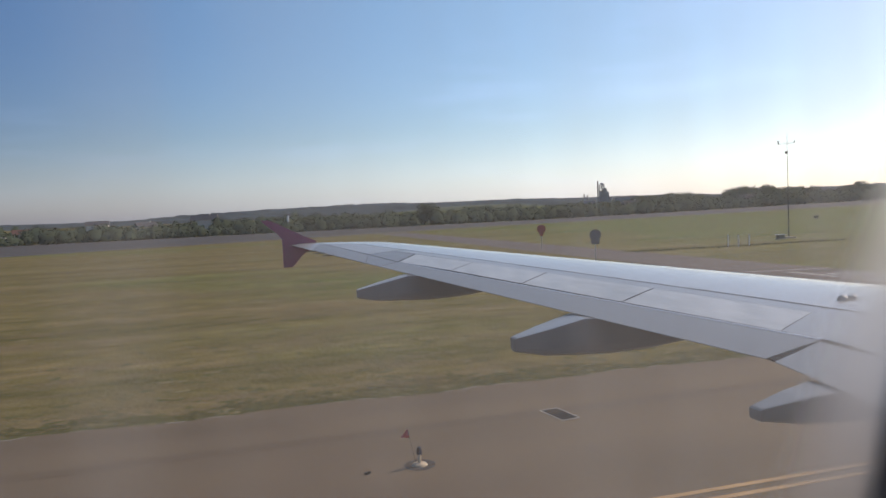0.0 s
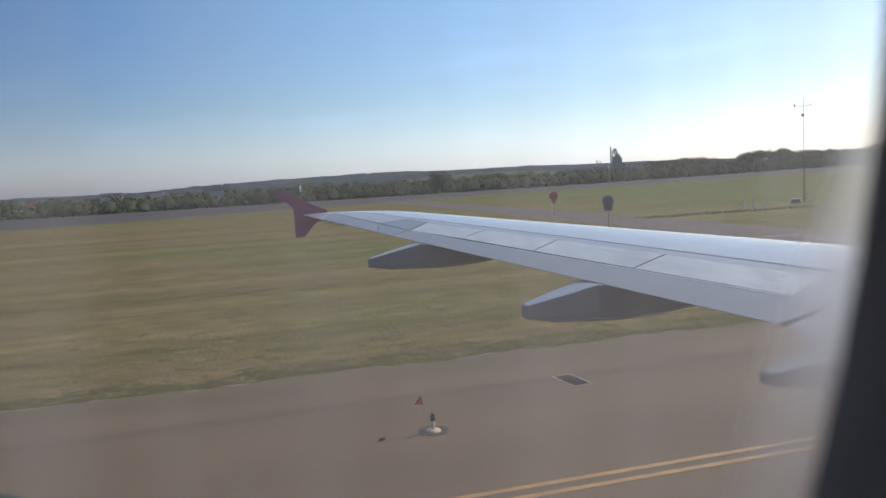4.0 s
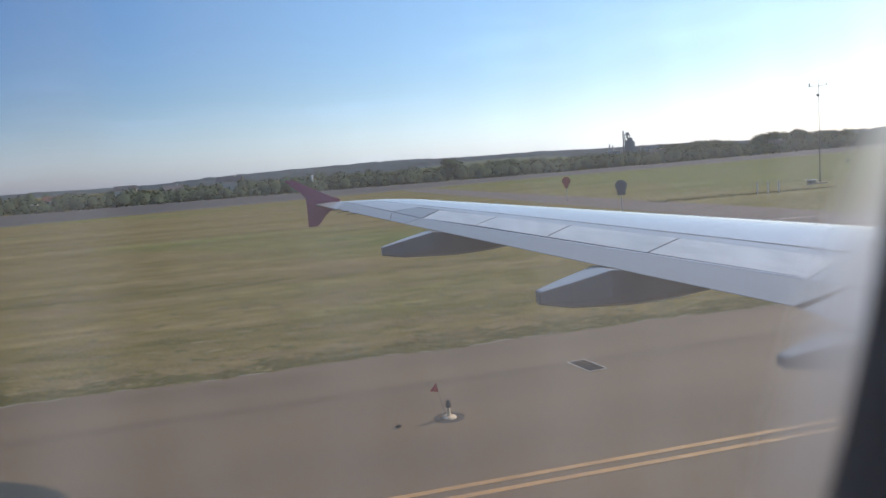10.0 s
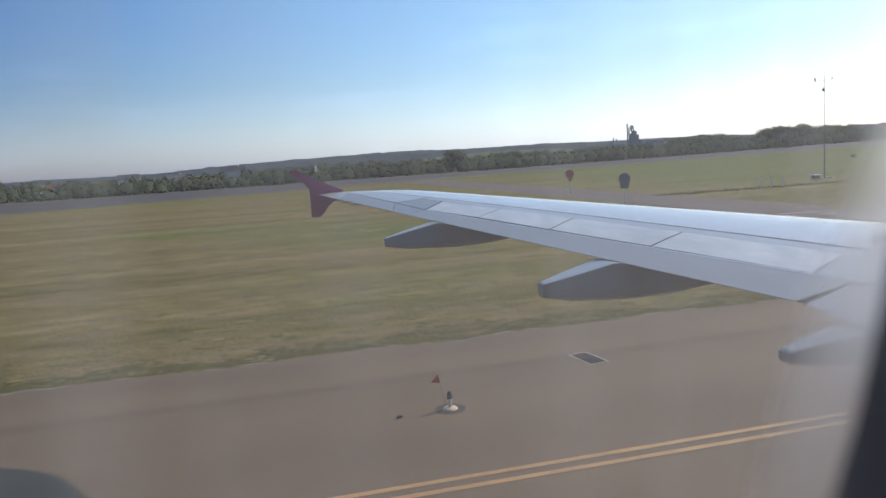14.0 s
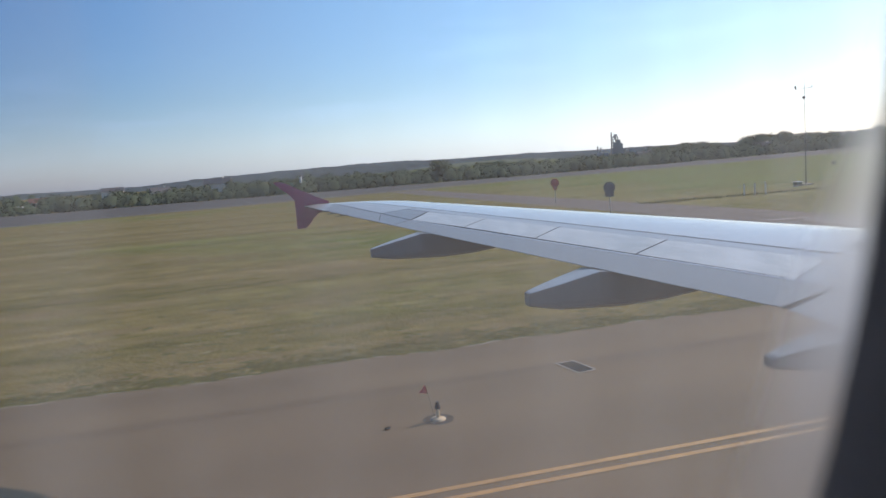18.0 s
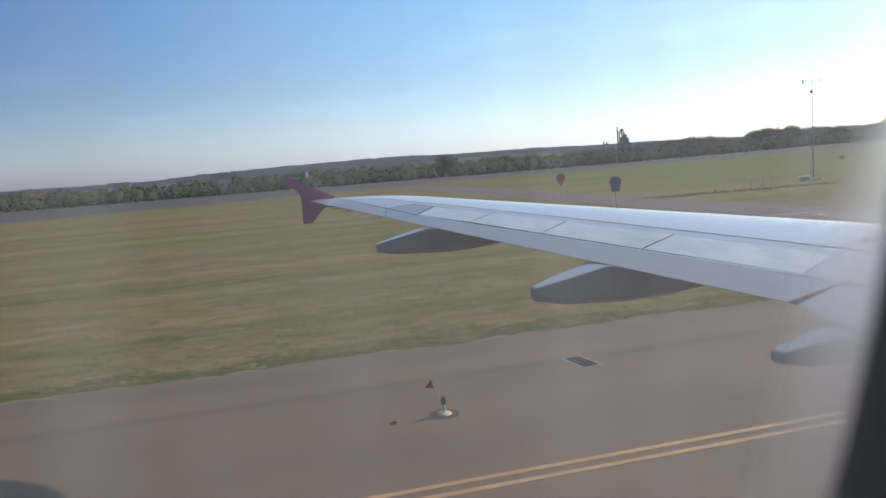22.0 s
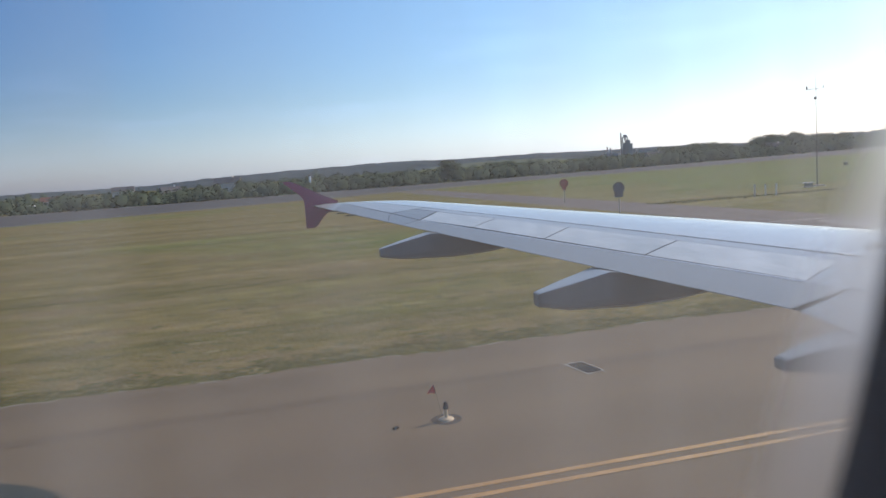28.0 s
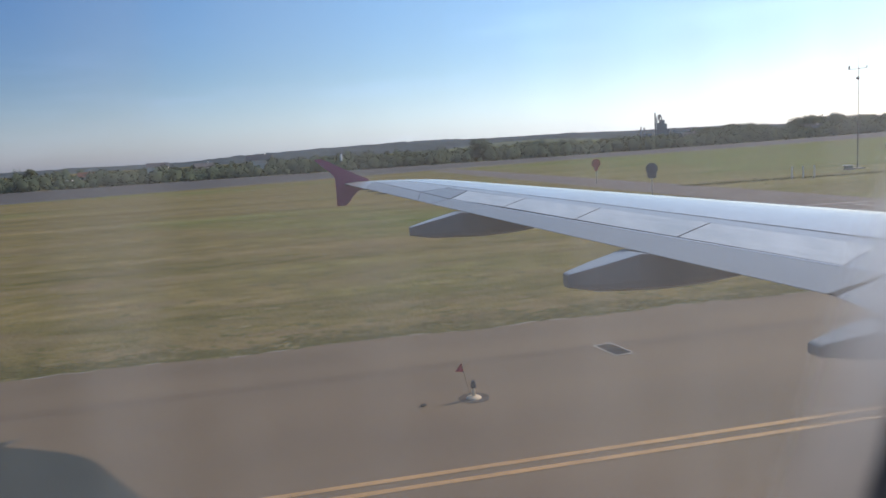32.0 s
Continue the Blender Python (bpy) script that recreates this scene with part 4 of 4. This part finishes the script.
guidance_sign((-168.5, 29.4, 0), 20, 1.6, "small yellow guidance sign on a concrete pad", 1, M_SIGN_BACK)

mast = thing("weather_mast", "tall thin grey mast with cross arms and sensors", "mast", (54.3, 63.2, 0))
part("foot", boxed(-0.5, 0.5, -0.5, 0.5, 0, 0.12, bevel=0.02), M_CONCRETE, mast)
part("lower_tube", rodded((0, 0, 0.12), (0, 0, 4.6), 0.06, 0.055, sides=12), M_DARK, mast, "dark lower tube")
part("upper_tube", rodded((0, 0, 4.6), (0, 0, 10.0), 0.032, 0.022, sides=10), M_GALV, mast, "grey upper tube")
part("cross_arm", rodded((-1.05, 0, 9.55), (0.95, 0, 9.7), 0.02), M_GALV, mast)
part("wind_vane", boxed(-1.12, -1.0, -0.03, 0.03, 9.55, 9.9), M_DARK, mast)
part("cup_sensor", rodded((0.9, 0, 9.68), (0.9, 0, 9.95), 0.05, 0.03), M_DARK, mast)
part("junction_box", boxed(-0.2, 0.02, -0.1, 0.1, 8.6, 8.85, bevel=0.02), M_DARK, mast)
part("lightning_rod", rodded((0, 0, 10.0), (0, 0, 10.6), 0.015), M_GALV, mast)
cab = thing("equipment_cabinet", "low grey-green equipment cabinet with a white lid", "cabinet", (52.6, 62.4, 0))
part("body", boxed(-0.32, 0.32, -0.22, 0.22, 0.1, 0.42, bevel=0.02), M_GREYGREEN, cab)
part("lid", boxed(-0.45, 0.45, -0.3, 0.3, 0.42, 0.48, bevel=0.02), M_WHITE, cab, "overhanging white lid")
part("plinth", boxed(-0.45, 0.45, -0.2, 0.2, 0, 0.1), M_CONCRETE, cab)
for i in range(3):
    p = thing("marker_post", "slim white marker board standing in the grass", "marker post", (41.7 + 0.85 * i, 56.0 - 0.3 * i, 0), 20, "white marker boards")
    part("board", prism([(-0.09, 0.15), (0.09, 0.15), (0.09, 1.05), (0.05, 1.12), (-0.05, 1.12), (-0.09, 1.05)], -0.02, 0.02), M_GREYWHITE, p)
    part("stake", rodded((0, 0.04, 0), (0, 0.04, 0.9), 0.03), M_GALV, p)
for x, y in ((88, 70), (95, 104)):
    b = thing("field_marker_box", "small dark marker box in the grass", "marker box", (x, y, lie(x, y)), 15, "dark field boxes")
    part("body", boxed(-0.4, 0.4, -0.2, 0.2, 0.15, 0.55, bevel=0.03), M_DARK, b)
    for s in (-0.3, 0.3):
        part("leg", rodded((s, 0, 0), (s, 0, 0.16), 0.04), M_GALV, b)


# ---- trees, woods, buildings and hills beyond the runway ----
def leaf_cloud(rng, blobs, count, size, core=0):
    """Leaf clumps over a set of blobs (x, y, z, radius, height), with lumpy inner masses if core is set."""
    bl = np.array(blobs)
    w = bl[:, 3] ** 2
    pick = bl[rng.choice(len(bl), count, p=w / w.sum())]
    d = rng.normal(size=(count, 3))
    d /= np.linalg.norm(d, axis=1)[:, None]
    rad = (0.78 + 0.34 * rng.random(count) ** 1.5)[:, None]
    c = pick[:, :3] + d * rad * pick[:, [3, 3, 4]]
    a = rng.normal(size=(count, 3))
    a /= np.linalg.norm(a, axis=1)[:, None]
    b = np.cross(a, d) + 1e-4
    b /= np.linalg.norm(b, axis=1)[:, None]
    s = (size * (0.5 + rng.random(count)))[:, None]
    verts = np.stack([c - a * s, c + b * s * 0.7, c + a * s * 1.1, c - b * s * 0.8], 1).reshape(-1, 3)
    nor = d * 0.4 + (0, 0, 1.1) + a * 0.12
    side = (np.cross(verts[1::4] - verts[0::4], verts[3::4] - verts[0::4]) * nor).sum(1) < 0
    faces = np.arange(count * 4).reshape(-1, 4)
    faces[side] = faces[side][:, ::-1]          # every leaf shows its outer face
    faces = faces.tolist()
    nor = np.repeat(nor / np.linalg.norm(nor, axis=1)[:, None], 4, 0)
    if core:
        bm = bmesh.new()
        bmesh.ops.create_icosphere(bm, subdivisions=1, radius=1)
        unit = np.array([v.co for v in bm.verts])
        tri = np.array([[v.index for v in f.verts] for f in bm.faces])
        bm.free()
        lump = 0.74 + 0.4 * (rng.random((len(bl), len(unit), 1)) - 0.5)
        cv = (bl[:, None, :3] + unit[None] * lump * bl[:, None, [3, 3, 4]]).reshape(-1, 3)
        cn = unit * 0.4 + (0, 0, 1.1)
        cn = np.tile(cn / np.linalg.norm(cn, axis=1)[:, None], (len(bl), 1))
        faces += (tri[None] + len(verts) + (np.arange(len(bl)) * len(unit))[:, None, None]).reshape(-1, 3).tolist()
        verts, nor = np.concatenate([verts, cv]), np.concatenate([nor, cn])
    return verts.tolist(), faces, nor.tolist()


def leafy(name, cloud):
    """A leaf mesh whose clumps are lit as rounded masses."""
    me = raw(name, cloud[0], cloud[1])
    me.normals_split_custom_set_from_vertices(cloud[2])
    return me


def tree(seed, h, w, trunk):
    rng = np.random.default_rng(seed)
    e = thing("tree", "dark green broadleaf tree beyond the runway", "tree", (0, 0, 0), 0, "trees beyond the runway")
    bm = rodded((0, 0, -0.2), (0.1, 0, h * 0.45), 0.2, 0.12, sides=8)
    for i in range(4):
        a = i * 1.6 + seed
        rod(bm, (0.05, 0, h * (0.25 + 0.06 * i)), (math.cos(a) * w * 0.6, math.sin(a) * w * 0.6, h * (0.55 + 0.06 * i)), 0.08, 0.03, sides=6)
    part("trunk", bm, M_BARK, e, "dark brown trunk with limbs")
    blobs = [(0, 0, h * 0.68, w * 0.7, h * 0.3)]
    for i in range(9):
        a = rng.random() * 6.28
        rr = w * (0.35 + 0.35 * rng.random())
        blobs.append((math.cos(a) * rr, math.sin(a) * rr, h * (trunk + (0.9 - trunk) * rng.random()), w * (0.28 + 0.22 * rng.random()), h * 0.16))
    mesh_part("crown", leafy("crown", leaf_cloud(rng, blobs, 1800, 0.2, 1)), M_LEAF, e, "uneven dark green crown")
    return e


random.seed(21)
protos = [tree(1, 5.0, 2.6, 0.2), tree(2, 6.4, 2.8, 0.25), tree(3, 4.2, 3.0, 0.15), tree(4, 6.0, 2.0, 0.18), tree(5, 7.2, 3.6, 0.25)]
spots = []
for i in range(110):
    x = -190 + 900 * (i + 0.8 * random.random()) / 110
    y = 212 + 30 * random.random() ** 1.5
    spots.append((x, y))
for i, (x, y) in enumerate(spots):
    p = protos[random.choice((0, 0, 1, 2, 2, 2, 3, 4))]
    s = 0.42 + 0.62 * random.random() ** 2
    if i < 5:
        p = protos[i]
        p.matrix_world = pose(x, y, lie(x, y), 0, 0, random.random() * 360)
    else:
        copy_thing(p, pose(x, y, lie(x, y), 0, 0, random.random() * 360) @ Matrix.Scale(s, 4))


def woods(name, count, size, spot, mat, label, seed):
    rng = np.random.default_rng(seed)
    blobs = spot(rng)
    return tagged(mesh_part(name, leafy(name, leaf_cloud(rng, blobs, count, size, 1)), mat), label, "woods", kind="stuff")


def hedge(rng):
    out = []
    for i in range(5200):
        x = -260 + 1060 * rng.random()
        y = 205 + 26 * rng.random() ** 1.5
        big = rng.random() ** 3
        h = 0.6 + 2.2 * big
        out.append((x, y, lie(x, y) + h * 0.7, 0.45 + 1.5 * big + 0.4 * rng.random(), h))
    return out


def belt(rng):
    out = []
    for i in range(7000):
        x = -420 + 1700 * rng.random()
        y = 232 + 350 * rng.random() ** 1.6
        clump = noise.noise((x * 0.012, y * 0.01, 4)) + 0.6 * noise.noise((x * 0.05, y * 0.03, 9))
        big = rng.random() ** 3
        h = (0.8 + 1.5 * big) * max(0.4, 0.95 + 0.9 * clump)
        if rng.random() < 0.05:
            h *= 1.35               # single trees standing above the rest
        out.append((x, y, lie(x, y) + h * 0.85, 0.6 + 1.9 * big + 0.5 * rng.random(), h))
    return out


woods("hedge", 230000, 0.19, hedge, M_WOODS, "low ragged bushes along the far side of the runway", 31)
woods("woods", 380000, 0.3, belt, M_WOODS, "dark green belt of woods beyond the runway", 32)


def copse(rng):
    out = []
    for cx, cy, w, h in ((500, 626, 36, 7.2), (455, 690, 20, 5.4), (425, 700, 12, 4.6), (560, 640, 30, 6.0), (620, 620, 30, 5.2)):
        for i in range(26):
            hh = h * (0.75 + 0.3 * rng.random())
            out.append((cx + rng.normal() * w * 0.45, cy + rng.normal() * 10, hh * 0.95, 5 + 4 * rng.random(), hh))
    return out


woods("copse", 26000, 0.8, copse, M_WOODS, "tall dark copse on a rise beyond the runway", 33)


def hill(name, cx, cy, length, depth, height, turn, mat, label, seed, rough=5.0, steep=0.8):
    """A long low hill whose top is broken by tree crowns."""
    nx, ny = 220, 26
    verts, faces = [], []
    m = pose(cx, cy, 0, 0, 0, turn)
    for j in range(ny + 1):
        for i in range(nx + 1):
            a, b = 2 * i / nx - 1, 2 * j / ny - 1
            x, y = a * length / 2, b * depth / 2
            env = math.cos(a * math.pi / 2) ** steep * math.cos(b * math.pi / 2) ** 1.1 if abs(a) < 1 and abs(b) < 1 else 0
            z = height * env * (0.85 + 0.25 * noise.noise((x * 0.004, y * 0.004, seed)))
            if env > 0.02:
                z += rough * (noise.noise((x * 0.03, y * 0.03, seed)) * 0.5 + noise.noise((x * 0.09, y * 0.09, seed + 3)) * 0.4 + noise.noise((x * 0.2, y * 0.2, seed + 5)) * 0.25) * min(1, env * 4)
            verts.append(m @ Vector((x, y, max(-3, z - 1.5))))
    w = nx + 1
    faces = [(j * w + i, j * w + i + 1, (j + 1) * w + i + 1, (j + 1) * w + i) for j in range(ny) for i in range(nx)]
    return tagged(mesh_part(name, raw(name, verts, faces), mat, smooth=True), label, "hill", kind="structure")


hill("hill_1", 350, 1500, 1220, 600, 25, -3, M_HILL_HAZED, "long low wooded hill on the horizon", 1, steep=0.45)
hill("hill_2", 1000, 2300, 1900, 800, 28, -14, M_HILL_HAZED, "distant low wooded ridge", 2)
hill("hill_3", 1500, 1450, 900, 500, 24, -35, M_HILL_HAZED, "wooded hill beyond the cement works", 3)
hill("hill_4", -500, 1800, 1400, 600, 14, 10, M_HILL_HAZED, "very low distant wooded rise", 4, rough=4)
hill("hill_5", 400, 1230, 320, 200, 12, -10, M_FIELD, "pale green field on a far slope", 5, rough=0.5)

# cement works
works = thing("cement_works", "grey cement works tower with a tall chimney", "factory", (617, 1170, 0), -25)
works.scale = (0.78, 0.78, 0.78)
for x in (-5, 5):
    for y in (-5, 5):
        part("column", boxed(x - 0.9, x + 0.9, y - 0.9, y + 0.9, 0, 44), M_PLANT, works)
for z in (8, 15, 22, 29, 36, 43):
    part("deck", boxed(-6.2, 6.2, -6.2, 6.2, z, z + 0.9), M_PLANT, works)
for x, y, z in ((-2, 1, 9), (2, -1, 16), (-2, 1, 23), (2, -1, 30), (0, 0, 37)):
    part("cyclone", rodded((x, y, z), (x, y, z + 5.6), 1.6, 3.4, sides=14), M_PLANT, works, "conical preheater cyclone")
part("tower_core", boxed(-4.2, 4.2, -4.2, 4.2, 0, 31), M_PLANT, works, "clad core of the tower")
part("top_house", boxed(-3, 4, -4, 4, 44, 48), M_PLANT, works)
part("chimney", rodded((-8.5, 0, 0), (-8.5, 0, 53), 1.8, 1.4, sides=16), M_PLANT, works, "tall pale chimney")
part("silo", rodded((11, 3, 0), (11, 3, 20), 4, 4, sides=18), M_PLANT, works)
part("silo", rodded((20, 3, 0), (20, 3, 16), 4, 4, sides=18), M_PLANT, works)
part("side_house", boxed(5, 11, -5, 5, 0, 36), M_PLANT, works, "lower clad stair house")
part("side_house", boxed(11, 15.5, -5, 5, 0, 28), M_PLANT, works, "lower clad conveyor house")
part("hall", boxed(28, 64, -10, 10, 0, 14), M_PLANT, works, "long grey hall")
part("hall", boxed(-50, -16, -10, 10, 0, 9), M_PLANT, works, "long grey hall")
stack = thing("small_stack", "twin short stacks of the cement works", "chimney", (588, 1180, 0))
part("stack", rodded((0, 0, 0), (0, 0, 19), 1.3, 1.1, sides=12), M_PLANT, stack)
part("stack", rodded((6, 0, 0), (6, 0, 17), 1.3, 1.1, sides=12), M_PLANT, stack)


def house(at, turn, w, d, h, roof, label, wall=None):
    e = thing("house", label, "house", at, turn, "houses beyond the runway")
    part("wall", boxed(-w / 2, w / 2, -d / 2, d / 2, 0, h), wall or M_PLASTER, e, "pale plaster walls")
    part("roof", bm_roof(w, d, h), roof, e)
    part("chimney", boxed(w * 0.2, w * 0.2 + 0.6, -0.3, 0.3, h + 0.6, h + d * 0.42 + 0.4), M_PLASTER, e)
    for i in range(max(2, int(w // 3))):
        x = -w / 2 + (i + 0.5) * w / max(2, int(w // 3))
        win = part("window", boxed(x - 0.55, x + 0.55, -d / 2 - 0.04, -d / 2 + 0.05, 1.0, 2.3), M_WHITE, e)
        part("glass", boxed(x - 0.45, x + 0.45, -d / 2 - 0.055, -d / 2 - 0.042, 1.1, 2.2), M_GLASSY, win)
    return e


def bm_roof(w, d, h):
    bm = bmesh.new()
    o = 0.4
    a = [bm.verts.new(p) for p in ((-w / 2 - o, -d / 2 - o, h), (w / 2 + o, -d / 2 - o, h), (w / 2 + o, d / 2 + o, h), (-w / 2 - o, d / 2 + o, h))]
    r = [bm.verts.new(p) for p in ((-w / 2 - o, 0, h + d * 0.42), (w / 2 + o, 0, h + d * 0.42))]
    bm.faces.new(a[::-1]), bm.faces.new((a[0], a[1], r[1], r[0])), bm.faces.new((a[2], a[3], r[0], r[1]))
    bm.faces.new((a[1], a[2], r[1])), bm.faces.new((a[3], a[0], r[0]))
    return bm


house((-72, 285, 0), 8, 5.0, 4, 2.2, M_TILE, "small house with a red tiled roof among trees")
house((-14, 350, 0), -12, 11, 6, 4.2, M_SLATE, "pale house above the trees")
house((-30, 270, 0), 20, 6, 4, 2.9, M_SLATE, "pale house half hidden by trees")
house((-66, 395, 0), 5, 10, 5, 4.0, M_SLATE, "long pale shed behind the trees")
house((250, 320, 0), -20, 8, 6, 2.4, M_SLATE, "pale house half hidden by trees")
house((335, 340, 0), -30, 14, 6, 2.6, M_SLATE, "low pale hangar behind the hedge")
house((190, 330, 0), -10, 8, 6, 2.2, M_SLATE, "pale house half hidden by trees")


def van(at, turn):
    e = thing("parked_van", "small white van parked beyond the runway", "van", at, turn)
    bm = boxed(-2.3, 1.3, -0.9, 0.9, 0.35, 2.0, bevel=0.12)
    box(bm, 1.2, 2.4, -0.88, 0.88, 0.35, 1.1, bevel=0.12)
    part("body", bm, M_WHITE, e)
    part("windscreen", boxed(1.28, 1.36, -0.75, 0.75, 1.15, 1.85), M_GLASSY, e)
    for x in (-1.5, 1.6):
        for y in (-0.9, 0.75):
            part("wheel", rodded((x, y, 0.34), (x, y + 0.15, 0.34), 0.34, sides=14), M_RUBBER, e, "black tyre")
    return e


van((-64, 236, 0), 88)
beacon = thing("marker_tower", "small white tower beyond the runway", "tower", (14, 214, 0))
part("shaft", rodded((0, 0, 0), (0, 0, 4.6), 0.36, 0.32, sides=10), M_WHITE, beacon)
part("cap", rodded((0, 0, 4.6), (0, 0, 4.9), 0.45, 0.25, sides=10), M_DARK, beacon)
